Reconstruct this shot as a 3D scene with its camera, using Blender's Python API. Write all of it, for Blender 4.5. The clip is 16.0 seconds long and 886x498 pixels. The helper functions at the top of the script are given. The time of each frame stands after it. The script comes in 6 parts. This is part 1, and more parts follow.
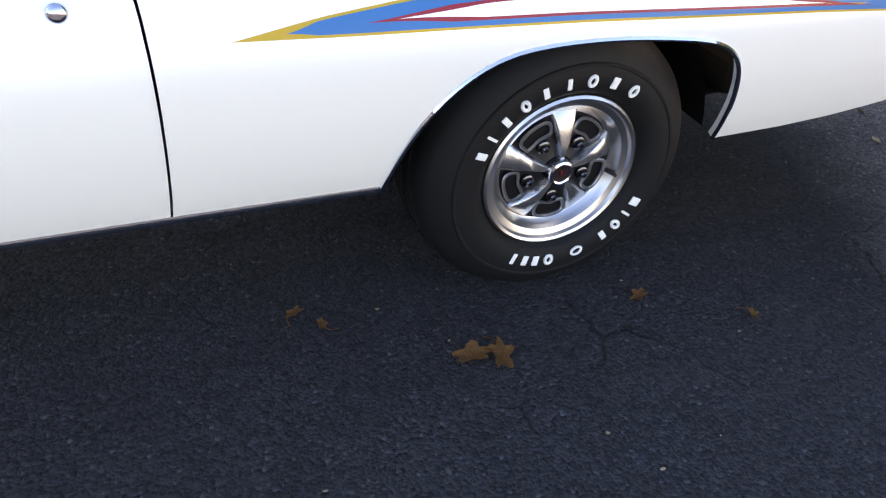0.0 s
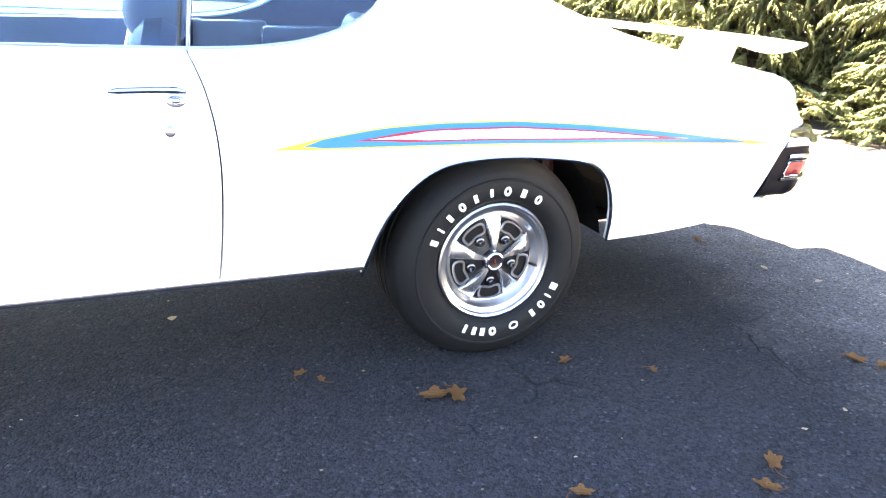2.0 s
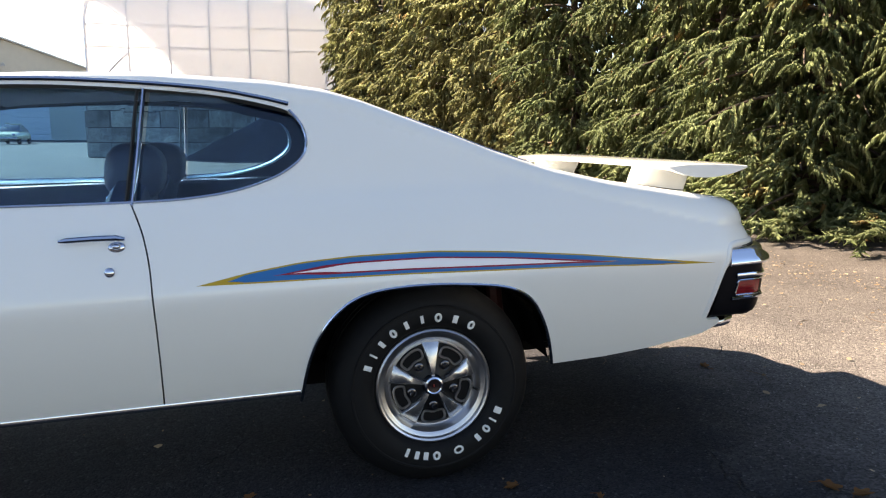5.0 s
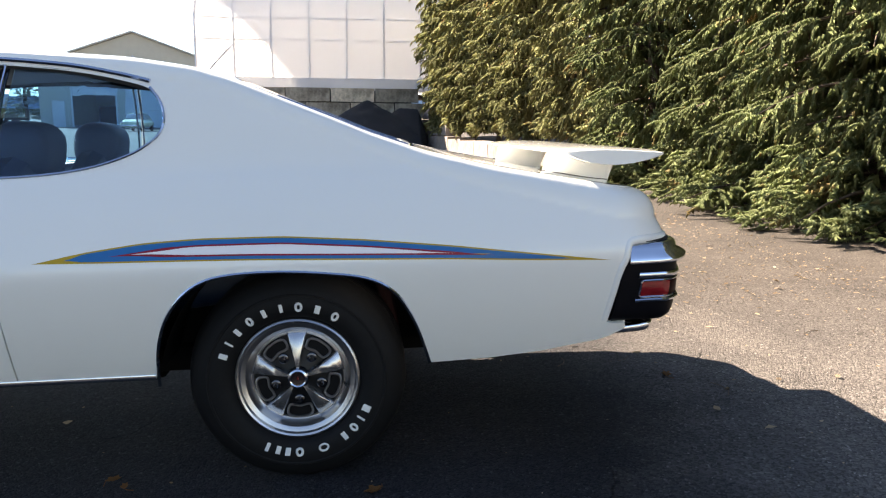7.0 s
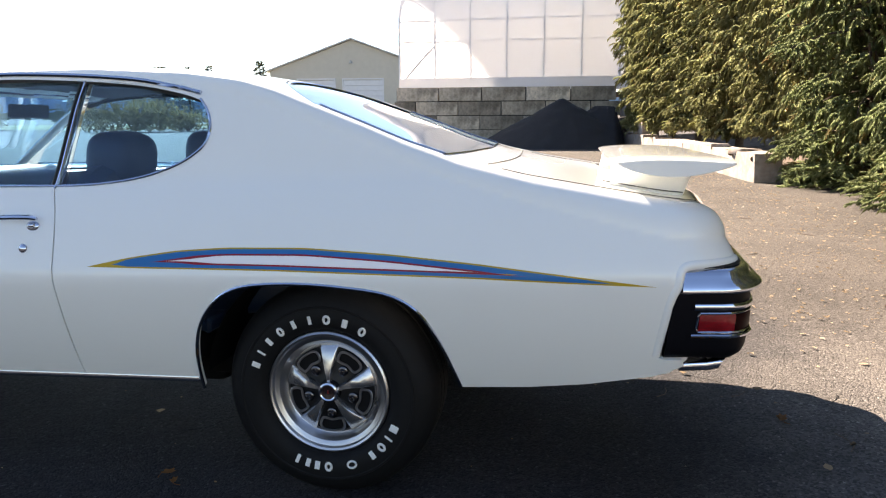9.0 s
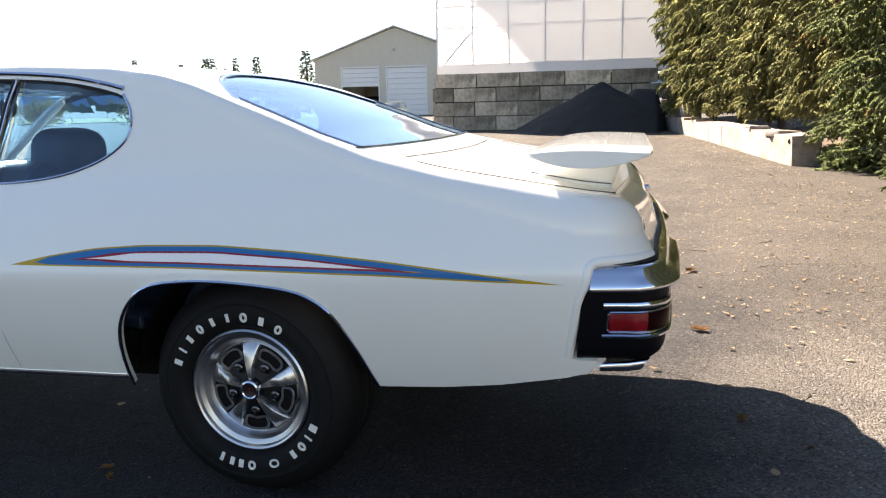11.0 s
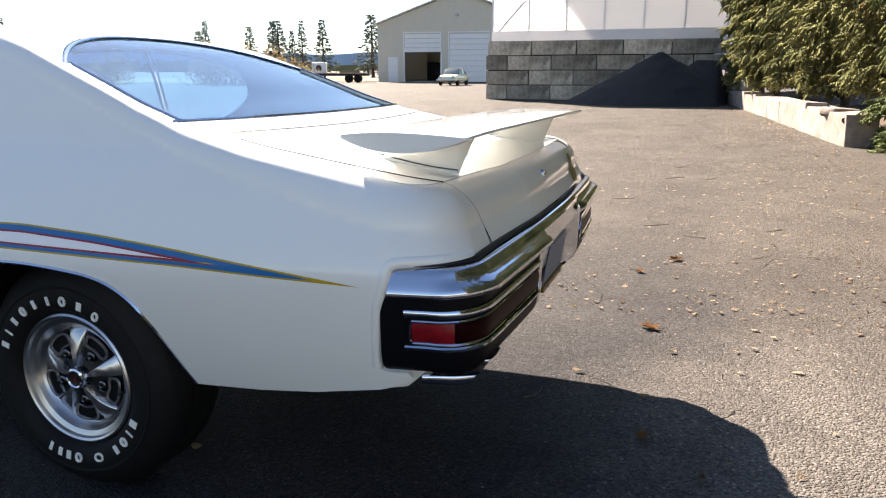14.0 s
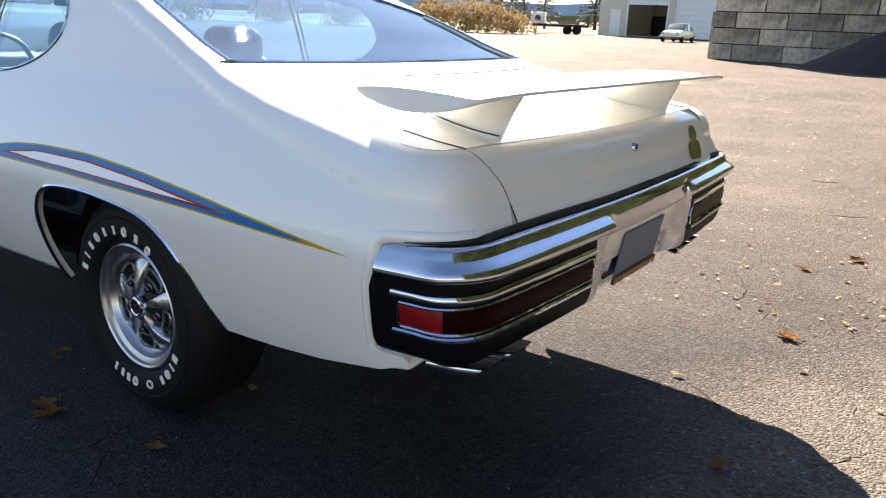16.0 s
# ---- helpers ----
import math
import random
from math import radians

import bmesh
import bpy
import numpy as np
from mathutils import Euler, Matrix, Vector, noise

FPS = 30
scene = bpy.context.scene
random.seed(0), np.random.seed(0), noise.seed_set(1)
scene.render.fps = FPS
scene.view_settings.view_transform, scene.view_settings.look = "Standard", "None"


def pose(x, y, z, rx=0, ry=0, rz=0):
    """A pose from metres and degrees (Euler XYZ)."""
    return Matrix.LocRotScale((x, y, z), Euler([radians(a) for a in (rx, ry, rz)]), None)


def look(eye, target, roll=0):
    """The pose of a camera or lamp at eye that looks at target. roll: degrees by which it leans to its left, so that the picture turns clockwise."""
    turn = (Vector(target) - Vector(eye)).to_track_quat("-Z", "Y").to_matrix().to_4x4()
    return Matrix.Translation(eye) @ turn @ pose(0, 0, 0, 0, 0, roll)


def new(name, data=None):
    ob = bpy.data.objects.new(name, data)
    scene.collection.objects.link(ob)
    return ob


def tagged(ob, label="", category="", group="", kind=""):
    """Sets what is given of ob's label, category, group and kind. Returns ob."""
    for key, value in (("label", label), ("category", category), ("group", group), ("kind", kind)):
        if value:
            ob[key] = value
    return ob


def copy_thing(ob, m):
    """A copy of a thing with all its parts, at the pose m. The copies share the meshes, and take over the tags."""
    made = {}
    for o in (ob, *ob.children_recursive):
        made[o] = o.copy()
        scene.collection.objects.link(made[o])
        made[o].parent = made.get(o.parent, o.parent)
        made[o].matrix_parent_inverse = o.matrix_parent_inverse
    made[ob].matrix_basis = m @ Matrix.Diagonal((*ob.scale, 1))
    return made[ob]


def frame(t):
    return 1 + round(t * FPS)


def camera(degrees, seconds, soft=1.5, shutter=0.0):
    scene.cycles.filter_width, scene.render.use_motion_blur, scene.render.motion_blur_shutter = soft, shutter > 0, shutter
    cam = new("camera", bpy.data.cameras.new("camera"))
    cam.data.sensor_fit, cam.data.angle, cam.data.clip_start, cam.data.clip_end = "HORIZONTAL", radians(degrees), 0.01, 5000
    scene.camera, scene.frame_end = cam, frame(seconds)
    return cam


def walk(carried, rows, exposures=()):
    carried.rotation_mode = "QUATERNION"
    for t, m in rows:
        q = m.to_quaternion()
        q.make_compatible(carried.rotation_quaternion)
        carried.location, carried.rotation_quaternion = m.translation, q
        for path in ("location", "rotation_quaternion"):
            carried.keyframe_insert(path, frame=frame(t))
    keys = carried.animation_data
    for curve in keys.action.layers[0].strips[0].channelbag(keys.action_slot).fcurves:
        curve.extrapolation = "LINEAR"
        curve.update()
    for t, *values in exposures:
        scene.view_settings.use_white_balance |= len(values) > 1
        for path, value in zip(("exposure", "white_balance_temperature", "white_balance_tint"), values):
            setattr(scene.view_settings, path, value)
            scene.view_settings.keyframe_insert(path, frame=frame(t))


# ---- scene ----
cam = camera(62.3, 16.0, 1.2)
PATH = [
    (0, (-0.874, -1.254, 1.262), (-0.221, 0.179, 0.029), 5.2),
    (0.5, (-0.885, -1.53, 1.237), (-0.176, 0.008, 0.172), 4.7),
    (1, (-0.956, -1.677, 1.252), (-0.134, -0.165, 0.232), 2.5),
    (1.5, (-1.064, -1.842, 1.252), (-0.235, -0.34, 0.225), 5.6),
    (2, (-1.055, -2.016, 1.218), (-0.323, -0.287, 0.529), 2.4),
    (2.5, (-1.003, -2.119, 1.212), (-0.246, -0.356, 0.646), 0.8),
    (3, (-0.944, -2.256, 1.195), (-0.267, -0.402, 0.877), 0.5),
    (3.5, (-0.907, -2.35, 1.19), (-0.336, -0.443, 0.994), -0.8),
    (4, (-0.849, -2.382, 1.192), (-0.32, -0.468, 0.951), -0.4),
    (4.2, (-0.806, -2.352, 1.214), (-0.238, -0.455, 0.938), -1.3),
    (6.3, (0.006, -2.395, 1.188), (0.259, -0.439, 0.855), -3.1),
    (6.5, (0.081, -2.403, 1.172), (0.355, -0.447, 0.855), -2.8),
    (7, (0.256, -2.329, 1.156), (0.434, -0.364, 0.825), -1.3),
    (7.5, (0.446, -2.244, 1.158), (0.461, -0.28, 0.78), -0.7),
    (8, (0.544, -2.211, 1.166), (0.533, -0.246, 0.792), -3.2),
    (8.5, (0.636, -2.177, 1.167), (0.381, -0.217, 0.867), -3.6),
    (9, (0.779, -2.141, 1.172), (0.409, -0.202, 0.851), -1.9),
    (9.2, (0.838, -2.14, 1.144), (0.491, -0.194, 0.834), -1.9),
    (11.5, (1.246, -1.944, 1.175), (0.72, -0.051, 0.806), -2.9),
    (12, (1.357, -1.916, 1.158), (0.883, -0.016, 0.752), -1.2),
    (12.5, (1.459, -1.853, 1.144), (1.05, 0.053, 0.698), -4.1),
    (13, (1.607, -1.75, 1.153), (1.165, 0.148, 0.705), -0.5),
    (13.5, (1.677, -1.64, 1.171), (1.095, 0.22, 0.72), -0.2),
    (14, (1.702, -1.559, 1.165), (1.044, 0.28, 0.735), -1.6),
    (14.5, (1.728, -1.512, 1.156), (0.907, 0.252, 0.695), -2.6),
    (15, (1.827, -1.436, 1.167), (0.893, 0.26, 0.663), -3.7),
    (15.5, (1.892, -1.351, 1.17), (0.877, 0.283, 0.624), -3.0),
    (16, (1.982, -1.178, 1.163), (0.86, 0.384, 0.614), 1.1),
]
EXPO = [(0.0, 3.85, 8300, 24), (0.6, 4.75, 8000, 24), (1.3, 5.55, 7800, 23), (1.8, 5.35, 7800, 22), (2.3, 5.0, 7900, 20), (2.7, 4.4, 8000, 19), (3.2, 3.3, 8200, 18), (4.0, 2.7, 8000, 17), (6.5, 2.5, 7500, 16), (9.0, 2.5, 7500, 17), (12.5, 2.35, 7300, 14), (14.5, 2.18, 7150, 16), (15.5, 2.25, 7300, 16), (16.0, 2.45, 7400, 16)]
walk(cam, [(t, look(eye, target, roll)) for t, eye, target, roll in PATH], EXPO)

# ---- light ----
SUN_DIR = Vector((-0.90, 1.06, 1.0)).normalized()
world = bpy.data.worlds.new("world")
scene.world = world
world.use_nodes = True
_bg = world.node_tree.nodes["Background"]
_sky = world.node_tree.nodes.new("ShaderNodeTexSky")
_sky.sky_type = "NISHITA"
_sky.sun_disc = False
_sky.sun_elevation = math.asin(SUN_DIR.z)
_sky.sun_rotation = math.atan2(SUN_DIR.x, SUN_DIR.y)
_sky.dust_density = 0.1
_sky.ozone_density = 2.6
_sky.air_density = 1.0
world.node_tree.links.new(_sky.outputs[0], _bg.inputs[0])
_bg.inputs[1].default_value = 0.052
_sun = bpy.data.lights.new("sun", "SUN")
_sun.energy = 5.0
_sun.angle = radians(0.5)
_sun.color = (1.0, 0.93, 0.82)
sun = new("sun", _sun)
sun.matrix_world = look(SUN_DIR * 50, (0, 0, 0))

# ---- materials ----
def mat(name, color, rough=0.5, metal=0.0, vary=0.0, scale=20.0, bump=0.0, bscale=60.0, coat=0.0, spec=0.5,
        stain=0.0, stain_scale=2.0, stain_color=None, rand=0.0, trans=0.0, sub=None):
    m = bpy.data.materials.new(name)
    m.use_nodes = True
    nt = m.node_tree
    b = nt.nodes["Principled BSDF"]
    b.inputs["Base Color"].default_value = (*color, 1)
    b.inputs["Roughness"].default_value = rough
    b.inputs["Metallic"].default_value = metal
    b.inputs["Coat Weight"].default_value = coat
    b.inputs["Coat Roughness"].default_value = 0.04
    b.inputs["Specular IOR Level"].default_value = spec
    b.inputs["Transmission Weight"].default_value = trans
    tc = nt.nodes.new("ShaderNodeTexCoord")
    src = None
    if vary or stain or rand:
        rgb = nt.nodes.new("ShaderNodeRGB")
        rgb.outputs[0].default_value = (*color, 1)
        src = rgb.outputs[0]
        if vary:
            n = nt.nodes.new("ShaderNodeTexNoise")
            n.inputs["Scale"].default_value = scale
            n.inputs["Detail"].default_value = 6
            nt.links.new(tc.outputs["Object"], n.inputs["Vector"])
            mr = nt.nodes.new("ShaderNodeMapRange")
            mr.inputs[1].default_value, mr.inputs[2].default_value = 0.25, 0.75
            mr.inputs[3].default_value, mr.inputs[4].default_value = 1 - vary, 1 + vary
            nt.links.new(n.outputs[0], mr.inputs[0])
            h = nt.nodes.new("ShaderNodeHueSaturation")
            nt.links.new(src, h.inputs["Color"])
            nt.links.new(mr.outputs[0], h.inputs["Value"])
            src = h.outputs[0]
        if stain:
            n = nt.nodes.new("ShaderNodeTexNoise")
            n.inputs["Scale"].default_value = stain_scale
            n.inputs["Detail"].default_value = 8
            n.inputs["Roughness"].default_value = 0.65
            nt.links.new(tc.outputs["Object"], n.inputs["Vector"])
            cr = nt.nodes.new("ShaderNodeMapRange")
            cr.inputs[1].default_value, cr.inputs[2].default_value = 0.45, 0.7
            cr.inputs[3].default_value, cr.inputs[4].default_value = 0, stain
            nt.links.new(n.outputs[0], cr.inputs[0])
            mx = nt.nodes.new("ShaderNodeMixRGB")
            sc = stain_color or tuple(c * 0.4 for c in color)
            mx.inputs[2].default_value = (*sc, 1)
            nt.links.new(cr.outputs[0], mx.inputs[0])
            nt.links.new(src, mx.inputs[1])
            src = mx.outputs[0]
        if rand:
            oi = nt.nodes.new("ShaderNodeObjectInfo")
            mr = nt.nodes.new("ShaderNodeMapRange")
            mr.inputs[3].default_value, mr.inputs[4].default_value = 1 - rand, 1 + rand
            nt.links.new(oi.outputs["Random"], mr.inputs[0])
            h = nt.nodes.new("ShaderNodeHueSaturation")
            nt.links.new(src, h.inputs["Color"])
            nt.links.new(mr.outputs[0], h.inputs["Value"])
            src = h.outputs[0]
        nt.links.new(src, b.inputs["Base Color"])
    if bump:
        n = nt.nodes.new("ShaderNodeTexNoise")
        n.inputs["Scale"].default_value = bscale
        n.inputs["Detail"].default_value = 5
        nt.links.new(tc.outputs["Object"], n.inputs["Vector"])
        bp = nt.nodes.new("ShaderNodeBump")
        bp.inputs["Strength"].default_value = bump
        bp.inputs["Distance"].default_value = 0.01
        nt.links.new(n.outputs[0], bp.inputs["Height"])
        nt.links.new(bp.outputs[0], b.inputs["Normal"])
    return m


PAINT = mat("white_paint", (0.80, 0.80, 0.77), 0.42, coat=1.0, vary=0.01, scale=3, spec=0.3)
# chrome tinted blue to strengthen the sky's reflection
CHROME = mat("chrome", (0.50, 0.54, 0.63), 0.03, 1.0)
STEEL = mat("silver_paint", (0.50, 0.50, 0.51), 0.24, 0.95, vary=0.05, scale=60)
RING = mat("polished_trim_ring", (0.50, 0.50, 0.52), 0.30, 1.0)
GUNMETAL = mat("gunmetal_paint", (0.007, 0.007, 0.008), 0.4, spec=0.25)
DULLSILVER = mat("dull_silver", (0.30, 0.30, 0.31), 0.3, 0.9)
BLACK = mat("black_paint", (0.004, 0.004, 0.005), 0.5, spec=0.15)
UNDER = mat("underbody_black", (0.005, 0.005, 0.005), 0.9, vary=0.3, spec=0.08)
INSET = mat("black_inset", (0.005, 0.005, 0.007), 0.45, spec=0.06)
# blue in trim, vinyl and headliner imitates sky mirrored in the side glass
TRIM = mat("dark_trim", (0.002, 0.010, 0.032), 0.6, spec=0.12)
RUBBER = mat("tyre_rubber", (0.0075, 0.0075, 0.008), 0.6, spec=0.14, vary=0.15, scale=40, bump=0.06, bscale=300)
WHITE_LETTER = mat("white_rubber", (0.72, 0.72, 0.70), 0.6)
VINYL = mat("sky_tinted_vinyl", (0.006, 0.020, 0.050), 0.5, bump=0.1, bscale=250)
SEAL = mat("rubber_seal", (0.012, 0.012, 0.012), 0.6)
GOLD = mat("gold_stripe", (0.45, 0.29, 0.015), 0.45, coat=0.25, spec=0.2)
BLUE = mat("blue_stripe", (0.004, 0.13, 0.36), 0.45, coat=0.25, spec=0.2)
RED = mat("red_stripe", (0.26, 0.006, 0.02), 0.45, coat=0.25, spec=0.2)
PINKWHITE = mat("white_stripe", (0.82, 0.79, 0.79), 0.4, coat=0.5)
LENS_RED = mat("red_lens", (0.19, 0.006, 0.010), 0.2, coat=0.35, spec=0.3, vary=0.35, scale=25)
LENS_DARK = mat("dark_red_lens", (0.012, 0.001, 0.0018), 0.35, spec=0.03)
PLATE_BLUE = mat("blue_plate", (0.07, 0.12, 0.21), 0.45, vary=0.1)
BRASS = mat("brass_frame", (0.26, 0.17, 0.07), 0.45, 0.8)
CONCRETE = mat("concrete_block", (0.47, 0.41, 0.33), 0.9, vary=0.3, scale=9, bump=0.6, bscale=30, stain=0.85,
               stain_scale=2.0, stain_color=(0.085, 0.068, 0.05), rand=0.42)
PALE_CONCRETE = mat("pale_concrete", (0.30, 0.258, 0.228), 0.9, vary=0.3, scale=8, bump=0.6, bscale=30, stain=0.75,
                    stain_scale=3.0, stain_color=(0.24, 0.15, 0.10), rand=0.12)
PILE = mat("black_mulch", (0.016, 0.0165, 0.020), 0.95, vary=0.4, scale=40, bump=1.0, bscale=40)
SIDING = mat("cream_siding", (0.50, 0.48, 0.41), 0.6, vary=0.05, scale=2)
DOORWHITE = mat("white_door", (0.66, 0.68, 0.70), 0.5, vary=0.04, scale=3)
ROOFING = mat("roof_metal", (0.45, 0.45, 0.43), 0.5, 0.2, vary=0.1, scale=3)
BARK = mat("bark", (0.10, 0.068, 0.045), 0.9, vary=0.35, scale=25, bump=0.8, bscale=40)
FIELD = mat("dry_grass", (0.22, 0.19, 0.08), 0.95, vary=0.4, scale=4, bump=0.8, bscale=20)
SOIL = mat("soil", (0.11, 0.075, 0.05), 0.95, vary=0.4, scale=12, bump=0.9, bscale=30)


def glass_mat(name, tint):
    m = mat(name, tint, 0.0, trans=1.0)
    m.node_tree.nodes["Principled BSDF"].inputs["IOR"].default_value = 1.45
    return m


GLASS = glass_mat("tinted_glass", (0.44, 0.69, 0.88))


def leaf_mat(name, a, b, brown, transl=0.35):
    m = bpy.data.materials.new(name)
    m.use_nodes = True
    nt = m.node_tree
    p = nt.nodes["Principled BSDF"]
    p.inputs["Roughness"].default_value = 0.8
    p.inputs["Specular IOR Level"].default_value = 0.12
    g = nt.nodes.new("ShaderNodeNewGeometry")
    cr = nt.nodes.new("ShaderNodeValToRGB")
    e = cr.color_ramp.elements
    e[0].position, e[0].color = 0.0, (*a, 1)
    e[1].position, e[1].color = 0.80, (*b, 1)
    x = e.new(0.985)
    x.color = (*b, 1)
    x = e.new(1.0)
    x.color = (*brown, 1)
    nt.links.new(g.outputs["Random Per Island"], cr.inputs[0])
    n = nt.nodes.new("ShaderNodeTexNoise")
    n.inputs["Scale"].default_value = 0.9
    n.inputs["Detail"].default_value = 3
    tc = nt.nodes.new("ShaderNodeTexCoord")
    nt.links.new(tc.outputs["Object"], n.inputs["Vector"])
    mr = nt.nodes.new("ShaderNodeMapRange")
    mr.inputs[1].default_value, mr.inputs[2].default_value = 0.3, 0.7
    mr.inputs[3].default_value, mr.inputs[4].default_value = 0.6, 1.3
    nt.links.new(n.outputs[0], mr.inputs[0])
    h = nt.nodes.new("ShaderNodeHueSaturation")
    # withered patches
    n2 = nt.nodes.new("ShaderNodeTexNoise")
    n2.inputs["Scale"].default_value = 1.7
    n2.inputs["Detail"].default_value = 4
    nt.links.new(tc.outputs["Object"], n2.inputs["Vector"])
    mr2 = nt.nodes.new("ShaderNodeMapRange")
    mr2.inputs[1].default_value, mr2.inputs[2].default_value = 0.63, 0.70
    mr2.inputs[3].default_value, mr2.inputs[4].default_value = 0.0, 0.75
    nt.links.new(n2.outputs[0], mr2.inputs[0])
    mb = nt.nodes.new("ShaderNodeMixRGB")
    mb.inputs[2].default_value = (*brown, 1)
    nt.links.new(mr2.outputs[0], mb.inputs[0])
    nt.links.new(cr.outputs[0], mb.inputs[1])
    nt.links.new(mb.outputs[0], h.inputs["Color"])
    nt.links.new(mr.outputs[0], h.inputs["Value"])
    nt.links.new(h.outputs[0], p.inputs["Base Color"])
    # fine grain of single needles
    n3 = nt.nodes.new("ShaderNodeTexNoise")
    n3.inputs["Scale"].default_value = 220
    n3.inputs["Detail"].default_value = 2
    nt.links.new(tc.outputs["Object"], n3.inputs["Vector"])
    bp = nt.nodes.new("ShaderNodeBump")
    bp.inputs["Strength"].default_value = 0.9
    bp.inputs["Distance"].default_value = 0.012
    nt.links.new(n3.outputs[0], bp.inputs["Height"])
    nt.links.new(bp.outputs[0], p.inputs["Normal"])
    t = nt.nodes.new("ShaderNodeBsdfTranslucent")
    nt.links.new(h.outputs[0], t.inputs[0])
    mx = nt.nodes.new("ShaderNodeMixShader")
    mx.inputs[0].default_value = transl
    nt.links.new(p.outputs[0], mx.inputs[1])
    nt.links.new(t.outputs[0], mx.inputs[2])
    nt.links.new(mx.outputs[0], nt.nodes["Material Output"].inputs[0])
    return m


NEEDLES = leaf_mat("spruce_needles", (0.17, 0.21, 0.088), (0.33, 0.37, 0.185), (0.28, 0.16, 0.065), 0.48)
# yellower needles, lightened further to stand in for sun on the farther trees
SUNNY_OLD_NEEDLES = leaf_mat("sunny_yellowing_needles", (0.29, 0.30, 0.125), (0.48, 0.48, 0.25), (0.34, 0.21, 0.09), 0.5)
# pale bluish colour paints distance haze onto the far conifers
HAZED_NEEDLES = leaf_mat("hazed_needles", (0.25, 0.30, 0.28), (0.36, 0.40, 0.38), (0.18, 0.15, 0.11), 0.5)
DRY_LEAF = leaf_mat("fallen_leaf", (0.15, 0.060, 0.020), (0.31, 0.165, 0.065), (0.10, 0.05, 0.03), 0.15)
LITTER = leaf_mat("dry_litter", (0.20, 0.13, 0.07), (0.40, 0.30, 0.20), (0.55, 0.50, 0.42), 0.1)
SHRUB_LEAF = leaf_mat("shrub_leaf", (0.24, 0.18, 0.08), (0.36, 0.26, 0.13), (0.20, 0.19, 0.07))


def sheet_mat():
    m = bpy.data.materials.new("greenhouse_film")
    m.use_nodes = True
    nt = m.node_tree
    p = nt.nodes["Principled BSDF"]
    p.inputs["Base Color"].default_value = (0.80, 0.81, 0.86, 1)
    p.inputs["Roughness"].default_value = 0.4
    n = nt.nodes.new("ShaderNodeTexNoise")
    n.inputs["Scale"].default_value = 1.5
    n.inputs["Detail"].default_value = 5
    bp = nt.nodes.new("ShaderNodeBump")
    bp.inputs["Strength"].default_value = 0.25
    bp.inputs["Distance"].default_value = 0.1
    tc = nt.nodes.new("ShaderNodeTexCoord")
    nt.links.new(tc.outputs["Object"], n.inputs["Vector"])
    nt.links.new(n.outputs[0], bp.inputs["Height"])
    nt.links.new(bp.outputs[0], p.inputs["Normal"])
    t = nt.nodes.new("ShaderNodeBsdfTranslucent")
    t.inputs[0].default_value = (0.85, 0.84, 0.82, 1)
    mx = nt.nodes.new("ShaderNodeMixShader")
    mx.inputs[0].default_value = 0.42
    nt.links.new(p.outputs[0], mx.inputs[1])
    nt.links.new(t.outputs[0], mx.inputs[2])
    nt.links.new(mx.outputs[0], nt.nodes["Material Output"].inputs[0])
    return m


FILM = sheet_mat()


